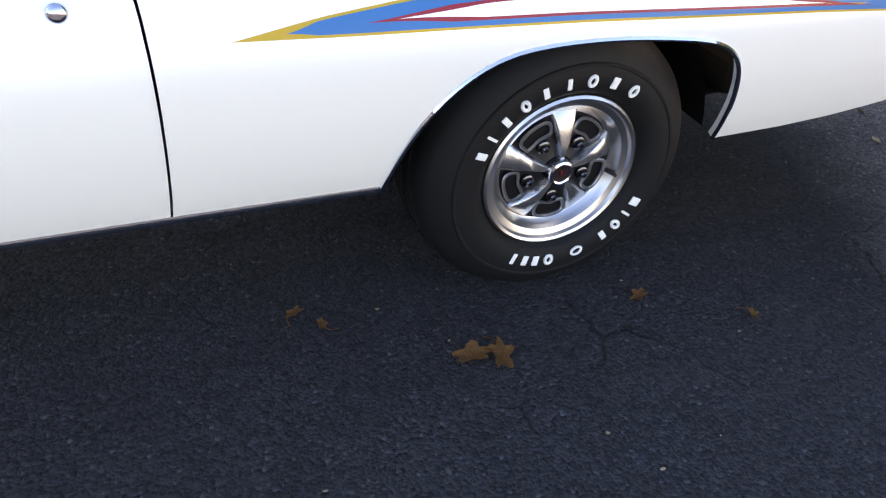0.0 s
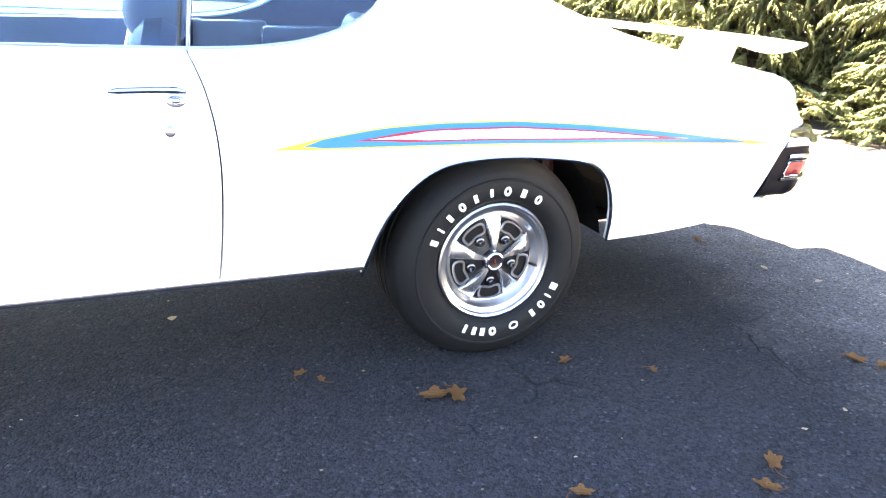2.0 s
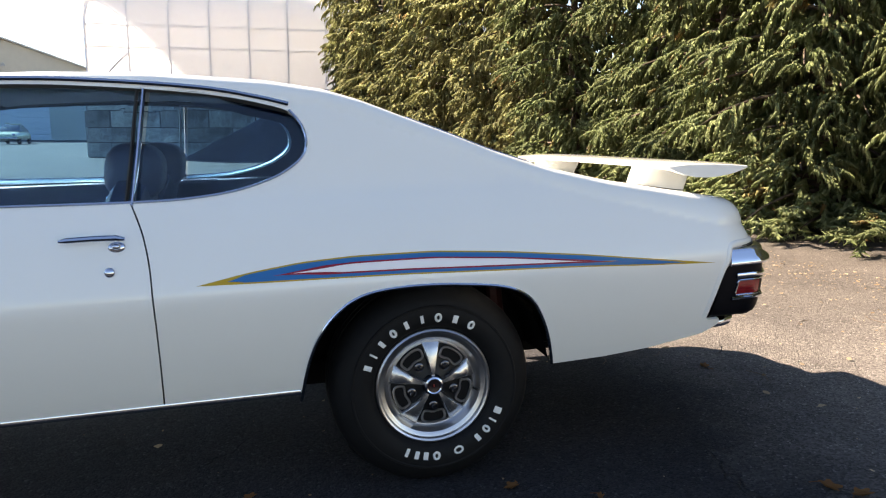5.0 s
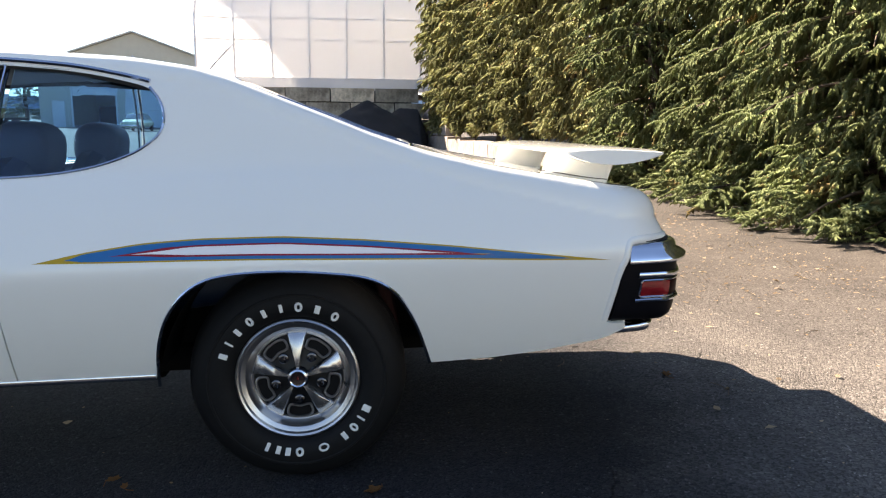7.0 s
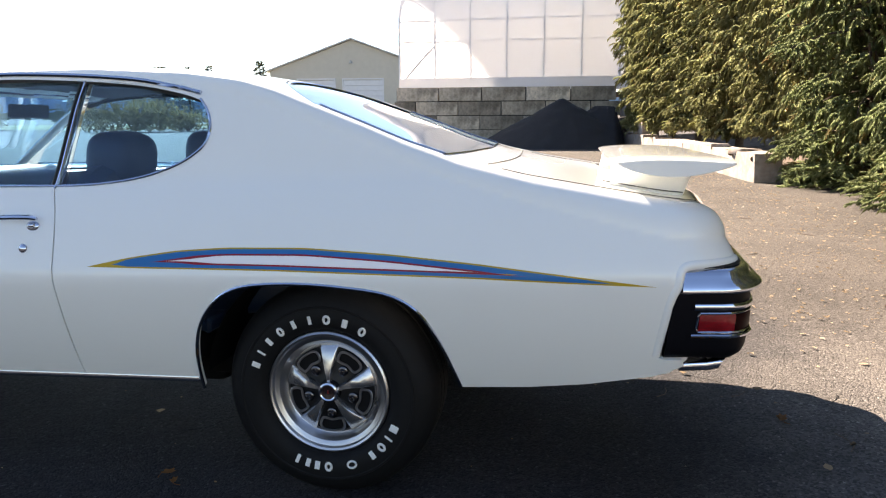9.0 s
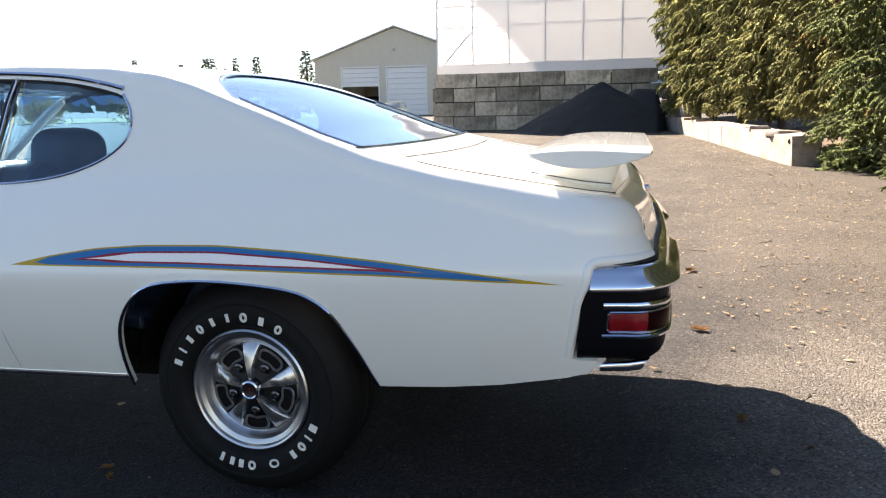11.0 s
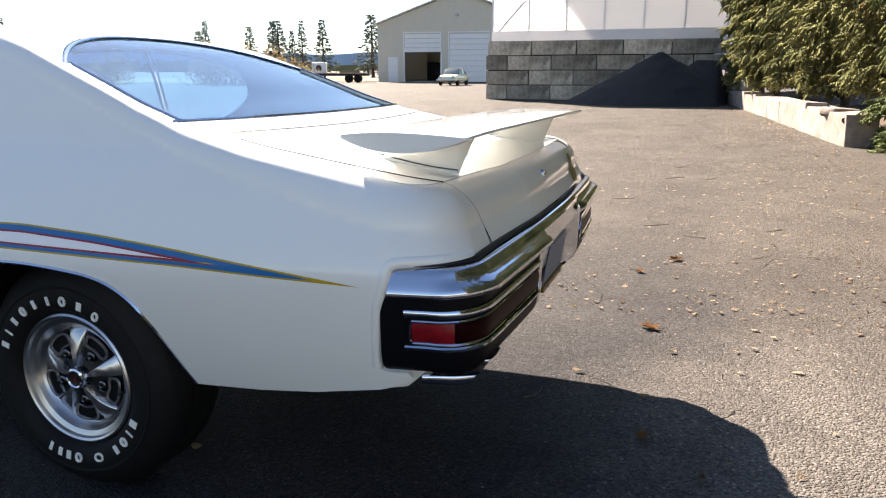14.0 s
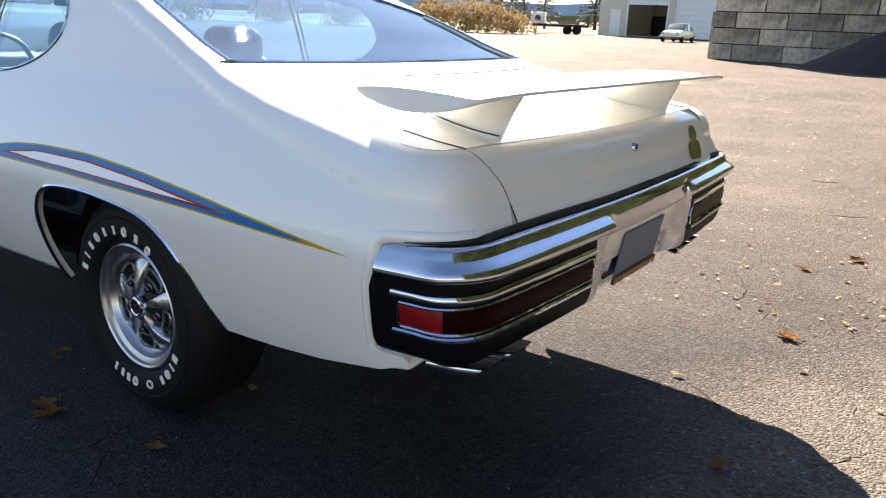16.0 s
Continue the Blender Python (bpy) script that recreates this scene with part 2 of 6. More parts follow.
def asphalt_mat():
    m = bpy.data.materials.new("asphalt")
    m.use_nodes = True
    nt = m.node_tree
    p = nt.nodes["Principled BSDF"]
    p.inputs["Roughness"].default_value = 0.85
    p.inputs["Specular IOR Level"].default_value = 0.15
    tc = nt.nodes.new("ShaderNodeTexCoord")
    vec = tc.outputs["Object"]

    def noise_tex(scale, detail=4, rough=0.6):
        n = nt.nodes.new("ShaderNodeTexNoise")
        n.inputs["Scale"].default_value = scale
        n.inputs["Detail"].default_value = detail
        n.inputs["Roughness"].default_value = rough
        nt.links.new(vec, n.inputs["Vector"])
        return n.outputs[0]

    def ramp(src, a, b, c, d):
        r = nt.nodes.new("ShaderNodeMapRange")
        for i, v in enumerate((a, b, c, d)):
            r.inputs[i + 1].default_value = v
        nt.links.new(src, r.inputs[0])
        return r.outputs[0]

    def math_(op, a, b):
        n = nt.nodes.new("ShaderNodeMath")
        n.operation = op
        for i, v in enumerate((a, b)):
            if isinstance(v, (int, float)):
                n.inputs[i].default_value = v
            else:
                nt.links.new(v, n.inputs[i])
        return n.outputs[0]

    # stones of the mix
    vo = nt.nodes.new("ShaderNodeTexVoronoi")
    vo.inputs["Scale"].default_value = 115
    nt.links.new(vec, vo.inputs["Vector"])
    sep = nt.nodes.new("ShaderNodeSeparateColor")
    nt.links.new(vo.outputs["Color"], sep.inputs[0])
    stone = ramp(sep.outputs[0], 0.0, 1.0, 0.55, 1.45)
    light_chip = ramp(sep.outputs[1], 0.92, 1.0, 1.0, 2.1)
    patch = ramp(noise_tex(0.55, 6), 0.35, 0.65, 0.88, 1.13)
    mid = ramp(noise_tex(6, 6), 0.3, 0.7, 0.92, 1.08)
    val = math_("MULTIPLY", math_("MULTIPLY", stone, light_chip), math_("MULTIPLY", patch, mid))
    # fine cracks
    wv = nt.nodes.new("ShaderNodeTexNoise")
    wv.inputs["Scale"].default_value = 5
    nt.links.new(vec, wv.inputs["Vector"])
    mxv = nt.nodes.new("ShaderNodeMixRGB")
    mxv.inputs[0].default_value = 0.16
    nt.links.new(vec, mxv.inputs[1])
    nt.links.new(wv.outputs[1], mxv.inputs[2])
    vc = nt.nodes.new("ShaderNodeTexVoronoi")
    vc.feature = "DISTANCE_TO_EDGE"
    vc.inputs["Scale"].default_value = 1.9
    nt.links.new(mxv.outputs[0], vc.inputs["Vector"])
    line = ramp(vc.outputs[0], 0.0, 0.011, 1.0, 0.0)
    mask = ramp(noise_tex(1.3, 3), 0.55, 0.64, 0.0, 0.8)
    crack = math_("MULTIPLY", line, mask)
    val = math_("MULTIPLY", val, math_("SUBTRACT", 1.0, math_("MULTIPLY", crack, 0.55)))
    # brown dirt towards hedge and yard; its edge paints the car's shade against sunlit ground
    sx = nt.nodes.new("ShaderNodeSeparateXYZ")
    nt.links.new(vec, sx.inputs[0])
    lit_dirt_y = ramp(sx.outputs[1], 0.6, 5.0, 0.0, 0.85)
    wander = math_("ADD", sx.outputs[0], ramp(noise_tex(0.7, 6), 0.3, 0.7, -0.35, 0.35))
    lit_dirt_x = ramp(wander, 1.05, 2.0, 0.0, 0.95)
    lit_dirt = math_("MULTIPLY", math_("MAXIMUM", lit_dirt_x, lit_dirt_y), ramp(noise_tex(1.1, 7), 0.3, 0.7, 0.82, 1.15))
    lit_dirt.node.use_clamp = True
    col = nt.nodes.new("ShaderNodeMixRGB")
    # asphalt colour darkened in place of the car's shade
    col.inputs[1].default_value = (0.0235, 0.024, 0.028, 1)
    # paler close to the car, browner farther off
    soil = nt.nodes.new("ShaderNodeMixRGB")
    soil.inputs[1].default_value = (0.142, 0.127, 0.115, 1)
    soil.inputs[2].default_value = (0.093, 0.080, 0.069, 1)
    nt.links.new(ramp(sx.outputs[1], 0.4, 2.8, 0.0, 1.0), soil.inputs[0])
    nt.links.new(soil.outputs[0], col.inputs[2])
    nt.links.new(lit_dirt, col.inputs[0])
    h = nt.nodes.new("ShaderNodeHueSaturation")
    nt.links.new(col.outputs[0], h.inputs["Color"])
    nt.links.new(val, h.inputs["Value"])
    nt.links.new(h.outputs[0], p.inputs["Base Color"])
    bp = nt.nodes.new("ShaderNodeBump")
    bp.inputs["Strength"].default_value = 1.0
    bp.inputs["Distance"].default_value = 0.006
    hgt = math_("SUBTRACT", math_("ADD", ramp(vo.outputs["Distance"], 0.0, 0.8, 1.0, 0.0), noise_tex(160, 3)), math_("MULTIPLY", crack, 2.5))
    nt.links.new(hgt, bp.inputs["Height"])
    nt.links.new(bp.outputs[0], p.inputs["Normal"])
    return m


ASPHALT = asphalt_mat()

# ---- mesh helpers ----
CY = 0.822          # the car's centre line
FAR = pose(0, 0, 0, 0.836, 1.776, 0)   # the yard beyond lies level, the drive under the car leans


def link_mesh(name, V, F, material, parent=None, label="", normals=None, smooth=True):
    me = bpy.data.meshes.new(name)
    me.from_pydata([tuple(map(float, v)) for v in V], [], [tuple(map(int, f)) for f in F])
    me.validate()
    me.materials.append(material)
    if smooth:
        me.polygons.foreach_set("use_smooth", [True] * len(me.polygons))
    if normals is not None:
        me.normals_split_custom_set_from_vertices([tuple(map(float, n)) for n in normals])
    me.update()
    ob = new(name, me)
    ob.parent = parent
    if label:
        ob["label"] = label
    return ob


def part(name, bm, material, parent=None, label="", angle=35):
    me = bpy.data.meshes.new(name)
    bmesh.ops.recalc_face_normals(bm, faces=bm.faces)
    for f in bm.faces:
        f.smooth = True
    for e in bm.edges:
        if len(e.link_faces) == 2 and e.calc_face_angle(0) > radians(angle):
            e.smooth = False
    bm.to_mesh(me)
    bm.free()
    me.materials.append(material)
    ob = new(name, me)
    ob.parent = parent
    if label:
        ob["label"] = label
    return ob


def empty(name, label, category, group="", at=(0, 0, 0)):
    ob = new(name)
    ob.location = at
    ob.empty_display_size = 0.2
    return tagged(ob, label, category, group)


def bm_box(size, m=None, bevel=0.0, seg=2, bm=None):
    own = bmesh.new()
    bmesh.ops.create_cube(own, size=1)
    for v in own.verts:
        v.co = Vector((v.co.x * size[0], v.co.y * size[1], v.co.z * size[2]))
    if bevel:
        bmesh.ops.bevel(own, geom=own.edges[:], offset=bevel, segments=seg, profile=0.5, affect="EDGES")
    if m is not None:
        own.transform(m)
    if bm is None:
        return own
    tmp = bpy.data.meshes.new("tmp")
    own.to_mesh(tmp)
    own.free()
    bm.from_mesh(tmp)
    bpy.data.meshes.remove(tmp)
    return bm


def bm_tube(pts, r, seg=8, flat=1.0, up=(0, 0, 1), cap=True, bm=None, radii=None):
    """A round or flattened bar along a line of points."""
    bm = bm or bmesh.new()
    pts = [Vector(p) for p in pts]
    rings = []
    for i, p in enumerate(pts):
        d = (pts[min(i + 1, len(pts) - 1)] - pts[max(i - 1, 0)]).normalized()
        a = d.cross(Vector(up))
        if a.length < 1e-3:
            a = d.cross(Vector((1, 0, 0)))
        a.normalize()
        b = a.cross(d).normalized()
        rr = radii[i] if radii else r
        rings.append([bm.verts.new(p + a * math.cos(t) * rr * flat + b * math.sin(t) * rr) for t in [2 * math.pi * k / seg for k in range(seg)]])
    for A, B in zip(rings, rings[1:]):
        for k in range(seg):
            bm.faces.new((A[k], A[(k + 1) % seg], B[(k + 1) % seg], B[k]))
    if cap:
        bm.faces.new(rings[0])
        bm.faces.new(rings[-1])
    return bm


def bm_lathe(profile, seg=48, a0=0.0, a1=2 * math.pi, bm=None):
    """Turns (radius, depth) pairs about the y axis; depth runs along y."""
    bm = bm or bmesh.new()
    full = abs(a1 - a0 - 2 * math.pi) < 1e-6
    n = seg if full else seg + 1
    rings = []
    for k in range(n):
        t = a0 + (a1 - a0) * k / seg
        rings.append([bm.verts.new((r * math.cos(t), y, r * math.sin(t))) for r, y in profile])
    for k in range(seg):
        A, B = rings[k], rings[(k + 1) % n]
        for i in range(len(profile) - 1):
            bm.faces.new((A[i], A[i + 1], B[i + 1], B[i]))
    return bm


def bm_prism(poly, y0, y1, bevel=0.0, bm=None):
    """A slab with the outline poly in x and z, from y0 to y1."""
    own = bmesh.new()
    vs = [own.verts.new((x, y0, z)) for x, z in poly]
    f = own.faces.new(vs)
    r = bmesh.ops.extrude_face_region(own, geom=[f])
    for v in [g for g in r["geom"] if isinstance(g, bmesh.types.BMVert)]:
        v.co.y = y1
    if bevel:
        bmesh.ops.bevel(own, geom=own.edges[:], offset=bevel, segments=2, profile=0.5, affect="EDGES")
    if bm is None:
        return own
    tmp = bpy.data.meshes.new("tmp")
    own.to_mesh(tmp)
    own.free()
    bm.from_mesh(tmp)
    bpy.data.meshes.remove(tmp)
    return bm


def smooth_curve(pts, width):
    xs, ys = np.array(pts, float).T
    g = np.linspace(xs[0], xs[-1], 900)
    y = np.interp(g, xs, ys)
    k = max(3, int(width / (g[1] - g[0])) | 1)
    for _ in range(3):
        pad = np.r_[2 * y[0] - y[k:0:-1], y, 2 * y[-1] - y[-2:-k - 2:-1]]
        y = np.convolve(pad, np.ones(k) / k, "same")[k:-k]
    return lambda x: np.interp(x, g, y)


def inside(px, py, loop):
    x, y = loop[:, 0], loop[:, 1]
    xn, yn = np.roll(x, -1), np.roll(y, -1)
    c = np.zeros(len(px), bool)
    for a, b, p, q in zip(x, y, xn, yn):
        if b == q:
            continue
        hit = ((b > py) != (q > py)) & (px < (p - a) * (py - b) / (q - b) + a)
        c ^= hit
    return c


def dense(loop, step):
    out = []
    n = len(loop)
    for i in range(n):
        a, b = np.array(loop[i], float), np.array(loop[(i + 1) % n], float)
        k = max(1, int(np.ceil(np.linalg.norm(b - a) / step)))
        out += [a + (b - a) * j / k for j in range(k)]
    return np.array(out)


from mathutils.geometry import delaunay_2d_cdt


def surf_normals(surf, uv, e=0.004):
    du = surf(uv + [e, 0]) - surf(uv - [e, 0])
    dv = surf(uv + [0, e]) - surf(uv - [0, e])
    n = np.cross(du, dv)
    return n / np.maximum(np.linalg.norm(n, axis=1, keepdims=True), 1e-9)


def sheet(loop, surf, step=0.03, offset=0.0, flange=0.014):
    """The part of a curved surface that a closed outline in its two parameters cuts out, with a turned-in edge."""
    b = dense(loop, step * 0.8)
    lo, hi = b.min(0), b.max(0)
    gx, gy = np.meshgrid(np.arange(lo[0], hi[0], step), np.arange(lo[1], hi[1], step * 0.87))
    gx = gx + (np.arange(gx.shape[0]) % 2)[:, None] * step / 2
    g = np.c_[gx.ravel(), gy.ravel()]
    g = g[inside(g[:, 0], g[:, 1], b)]
    if len(g):
        d = np.array([np.min(np.hypot(b[:, 0] - p[0], b[:, 1] - p[1])) for p in g])
        g = g[d > step * 0.45]
    allp = np.r_[b, g]
    nb = len(b)
    res = delaunay_2d_cdt([Vector(p) for p in allp], [(i, (i + 1) % nb) for i in range(nb)], [], 0, 1e-6, True)
    uv = np.array([tuple(v) for v in res[0]])
    F = np.array([tuple(f) for f in res[2]])
    mid = uv[F].mean(1)
    F = [tuple(int(i) for i in f) for f in F[inside(mid[:, 0], mid[:, 1], b)]]
    N = surf_normals(surf, uv)
    V = surf(uv) + N * offset
    good = []
    for f in F:
        n = np.cross(V[f[1]] - V[f[0]], V[f[2]] - V[f[0]])
        good.append(f if n @ N[f[0]] > 0 else f[::-1])
    F = good
    if flange:
        edges = {}
        for f in F:
            for i in range(3):
                e = (f[i], f[(i + 1) % 3])
                edges[e] = 1
        rim = [(a, c) for a, c in edges if (c, a) not in edges]
        extraV, extraN = [], []
        for a, c in rim:
            k = len(V) + len(extraV)
            fn = np.cross(V[c] - V[a], N[a])
            fn = fn / (np.linalg.norm(fn) + 1e-9)
            extraV += [V[a], V[c], V[c] - N[c] * flange, V[a] - N[a] * flange]
            extraN += [fn] * 4
            F.append((k, k + 3, k + 2, k + 1))
        V, N = np.r_[V, np.array(extraV)], np.r_[N, np.array(extraN)]
    return V, N, F


def join_geo(*geos):
    V, N, F, k = [], [], [], 0
    for v, n, f in geos:
        V.append(v)
        N.append(n)
        F += [tuple(i + k for i in g) for g in f]
        k += len(v)
    return np.concatenate(V), np.concatenate(N), F


def mirrored(geo):
    V, N, F = geo
    V, N = V.copy(), N.copy()
    V[:, 1] = 2 * CY - V[:, 1]
    N[:, 1] *= -1
    return V, N, [f[::-1] for f in F]


def pane(loop, surf, step=0.06, thick=0.004):
    """A closed slab of glass along a curved surface."""
    V, N, F = sheet(loop, surf, step, 0, 0)
    edges = {(f[i], f[(i + 1) % 3]) for f in F for i in range(3)}
    k = len(V)
    rim = [(b, a, a + k, b + k) for a, b in edges if (b, a) not in edges]
    return np.r_[V, V - N * thick], np.r_[N, -N], F + [tuple(i + k for i in f[::-1]) for f in F] + rim


def sheet_ob(name, geo, material, parent, label=""):
    return link_mesh(name, geo[0], geo[2], material, parent, label, geo[1])


# ---- ground ----
def ground_z(x, y):
    r = math.hypot(x - 0.5, y)
    k = min(max((r - 4.0) / 14.0, 0), 1)
    k = k * k * (3 - 2 * k)
    return (-0.031 * x + 0.0146 * y) * k


def far_place(x, y, z=0.0):
    return FAR @ Vector((x, y, z))


def build_ground():
    rs = [0, 0.5, 1, 1.6, 2.3, 3.2, 4.2, 5.5, 7, 9, 11, 13, 15, 17, 19, 22, 26, 32, 42, 60, 90, 140, 240, 450, 900, 1800, 4000]
    V, F, n = [(0.5, 0, 0)], [], 96
    for r in rs[1:]:
        for k in range(n):
            a = 2 * math.pi * k / n
            x, y = 0.5 + r * math.cos(a), r * math.sin(a)
            V.append((x, y, ground_z(x, y)))
    for k in range(n):
        F.append((0, 1 + k, 1 + (k + 1) % n))
    for j in range(len(rs) - 2):
        for k in range(n):
            a, b = 1 + j * n + k, 1 + j * n + (k + 1) % n
            F.append((a, a + n, b + n, b))
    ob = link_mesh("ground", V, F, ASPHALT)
    tagged(ob, "worn grey asphalt drive with fine cracks, stones and brown earth, coloured darker where the car shades it", "ground", kind="structure")


build_ground()

# ---- the white coupe ----
XR0, XF0 = 1.0, -3.62      # where the plan starts to turn in at tail and nose
side_y = smooth_curve([(0.25, 0.09), (0.30, 0.05), (0.345, 0.022), (0.39, -0.004), (0.45, -0.034), (0.52, -0.063), (0.60, -0.092),
                       (0.68, -0.114), (0.725, -0.124), (0.755, -0.127), (0.79, -0.118), (0.84, -0.099), (0.92, -0.063), (1.0, -0.016),
                       (1.04, 0.014), (1.10, 0.040), (1.167, 0.064), (1.30, 0.118), (1.375, 0.160), (1.45, 0.21)], 0.028)
plan_y = smooth_curve([(-4.2, 0.05), (-3.4, 0.02), (-2.9, 0.0), (-2.2, 0.0), (-1.6, 0.003), (-0.9, 0.004), (-0.5, 0.001), (0.0, 0.0), (0.7, 0.0), (1.4, 0.012)], 0.3)
top_z = smooth_curve([(-4.3, 0.80), (-4.0, 0.86), (-3.7, 0.93), (-3.2, 0.99), (-2.6, 1.02), (-2.45, 1.05), (-2.3, 1.14), (-2.0, 1.32),
                      (-1.82, 1.40), (-1.6, 1.428), (-1.2, 1.437), (-0.88, 1.430), (-0.52, 1.400), (-0.33, 1.368), (-0.21, 1.330), (-0.03, 1.256),
                      (0.1, 1.203), (0.24, 1.143), (0.415, 1.082), (0.62, 1.030), (0.875, 0.983), (1.035, 0.955), (1.12, 0.945), (1.5, 0.935)], 0.05)
tail_x = smooth_curve([(0.2, 1.02), (0.38, 1.10), (0.53, 1.19), (0.66, 1.229), (0.73, 1.231), (0.79, 1.213), (0.86, 1.180), (0.95, 1.132), (1.5, 1.06)], 0.04)
nose_x = smooth_curve([(0.2, -3.85), (0.4, -3.95), (0.6, -4.0), (0.8, -3.98), (1.5, -3.8)], 0.06)
roll_r = smooth_curve([(-4.3, 0.08), (-2.5, 0.06), (-1.8, 0.06), (-0.4, 0.06), (0.2, 0.055), (0.7, 0.075), (1.0, 0.10), (1.4, 0.10)], 0.1)
topa = lambda u: np.interp(u, [0.7, 1.1], [1.52, 1.42])      # how far the shoulder rolls over
crown_x = smooth_curve([(-4.3, 0.03), (-2.2, 0.03), (-1.0, 0.022), (-0.35, 0.018), (0.3, 0.010), (0.55, 0.000), (0.8, -0.008), (1.0, -0.008), (1.4, -0.004)], 0.12)
CORNER, CW = 0.15, 0.30


def plan(u, z):
    """Place and outward way on the body's outline at height z."""
    y0 = side_y(z) + plan_y(u)
    x, y = np.array(u, float), np.array(y0, float)
    nx, ny = np.zeros_like(x), -np.ones_like(x)
    for end, x0, xe, sgn in (("r", XR0, tail_x, 1), ("f", XF0, nose_x, -1)):
        w = sgn * (u - x0)
        on = w > 0
        ph = np.clip(w / CW, 0, 1) * math.pi / 2
        a = np.abs(xe(z) - x0)
        run = np.clip(w - CW, 0, 10)
        yy = y0 + CORNER * (1 - np.cos(ph)) + run
        bow = 0.03 * (1 - ((yy - CY) / 0.9) ** 2) * (run > 0) * np.clip(run / 0.5, 0, 1)
        xx = x0 + sgn * (a * np.sin(ph) + bow)
        x, y = np.where(on, xx, x), np.where(on, yy, y)
        nx, ny = np.where(on, sgn * np.sin(ph), nx), np.where(on, -np.cos(ph), ny)
    return x, y, nx, ny


def shell(uv):
    """The body's skin: along the side, round the tail, and over the shoulder."""
    u, v = uv[:, 0], uv[:, 1]
    ur = np.clip(u, XF0, XR0)
    x1, y1, _, _ = plan(u, np.full_like(u, 0.9))
    r = roll_r(ur)
    tail = np.maximum(u - XR0, XF0 - u) > 0
    crown = crown_x(np.clip(x1, -4.2, 1.4)) * np.clip(1 - ((y1 - CY) / (CY - 0.05)) ** 2, 0, 1) * tail
    zs = top_z(np.clip(x1, -4.2, 1.4) * tail + ur * (~tail)) * 1.0 + crown
    zb = zs - r
    th = np.clip((v - zb) / r, 0, 1.57)
    over = v > zb
    z = np.where(over, zb + r * np.sin(th), v)
    off = np.where(over, r * (1 - np.cos(th)), 0)
    x, y, nx, ny = plan(u, np.minimum(z, zb))
    return np.c_[x - nx * off, y - ny * off, z]


def v_top(u):
    u = np.atleast_1d(np.array(u, float))
    r = roll_r(np.clip(u, XF0, XR0))
    x1, y1, _, _ = plan(u, np.full_like(u, 0.9))
    tail = np.maximum(u - XR0, XF0 - u) > 0
    crown = crown_x(np.clip(x1, -4.2, 1.4)) * np.clip(1 - ((y1 - CY) / (CY - 0.05)) ** 2, 0, 1) * tail
    zs = top_z(np.clip(x1, -4.2, 1.4) * tail + u * (~tail)) + crown
    return zs - r + r * topa(u)


def edge_pt(u):
    u = np.atleast_1d(np.array(u, float))
    return shell(np.c_[u, v_top(u)])


_ue = np.linspace(-3.6, 1.0, 400)
_pe = edge_pt(_ue)
edge_y = lambda x: np.interp(x, _pe[:, 0], _pe[:, 1])


def lid_z(x):
    return top_z(np.minimum(x, 1.4)) - roll_r(np.minimum(x, 1.0)) * (1 - np.sin(topa(x)))


def topskin(xy):
    """Roof, glass and deck between the shoulders."""
    x, y = xy[:, 0], xy[:, 1]
    hw = CY - edge_y(np.clip(x, -3.6, 1.0))
    z = lid_z(x) + crown_x(x) * (1 - np.clip(np.abs(y - CY) / hw, 0, 1.1) ** 2)
    return np.c_[x, y, z]


def up(uv, d=0.0, f=shell):
    uv = np.array(uv, float)
    return f(uv) + surf_normals(f, uv) * d


car = empty("muscle_coupe", "white two-door muscle coupe with striped flanks and tail wing", "car")
ARCH = [(-0.463, 0.346), (-0.447, 0.445), (-0.430, 0.515), (-0.405, 0.58), (-0.368, 0.637), (-0.322, 0.683), (-0.275, 0.711), (-0.219, 0.727),
        (-0.118, 0.735), (0.0, 0.733), (0.136, 0.719), (0.198, 0.709), (0.249, 0.693), (0.293, 0.664), (0.326, 0.627), (0.372, 0.534),
        (0.400, 0.440), (0.414, 0.388)]
GAP = [(-0.930, 1.032), (-0.910, 0.985), (-0.893, 0.936), (-0.881, 0.876), (-0.874, 0.816), (-0.871, 0.712), (-0.874, 0.573), (-0.881, 0.437), (-0.886, 0.387)]
WIN = [(-0.93, 1.030), (-0.80, 1.031), (-0.69, 1.040), (-0.61, 1.053), (-0.543, 1.072), (-0.49, 1.092), (-0.45, 1.115), (-0.415, 1.142), (-0.399, 1.168),
       (-0.394, 1.20), (-0.400, 1.235), (-0.418, 1.27), (-0.442, 1.298), (-0.55, 1.328), (-0.67, 1.352), (-0.78, 1.365), (-0.88, 1.375), (-1.05, 1.388), (-1.2, 1.396),
       (-1.5, 1.398), (-1.7, 1.392), (-1.84, 1.365)]
LOW = [(0.414, 0.385), (0.619, 0.393), (0.79, 0.410), (0.98, 0.444), (1.03, 0.461), (1.07, 0.473)]
SEAM = [(1.345, 0.93), (1.355, 0.90), (1.398, 0.83), (1.438, 0.74), (1.47, 0.60)]
SEAM_U = 1.342


def chain(a, n=3):
    """Rounds a polyline."""
    p = np.array(a, float)
    for _ in range(n):
        q = [p[0]]
        for i in range(len(p) - 1):
            q += [p[i] * 0.75 + p[i + 1] * 0.25, p[i] * 0.25 + p[i + 1] * 0.75]
        q.append(p[-1])
        p = np.array(q)
    return [tuple(v) for v in p]


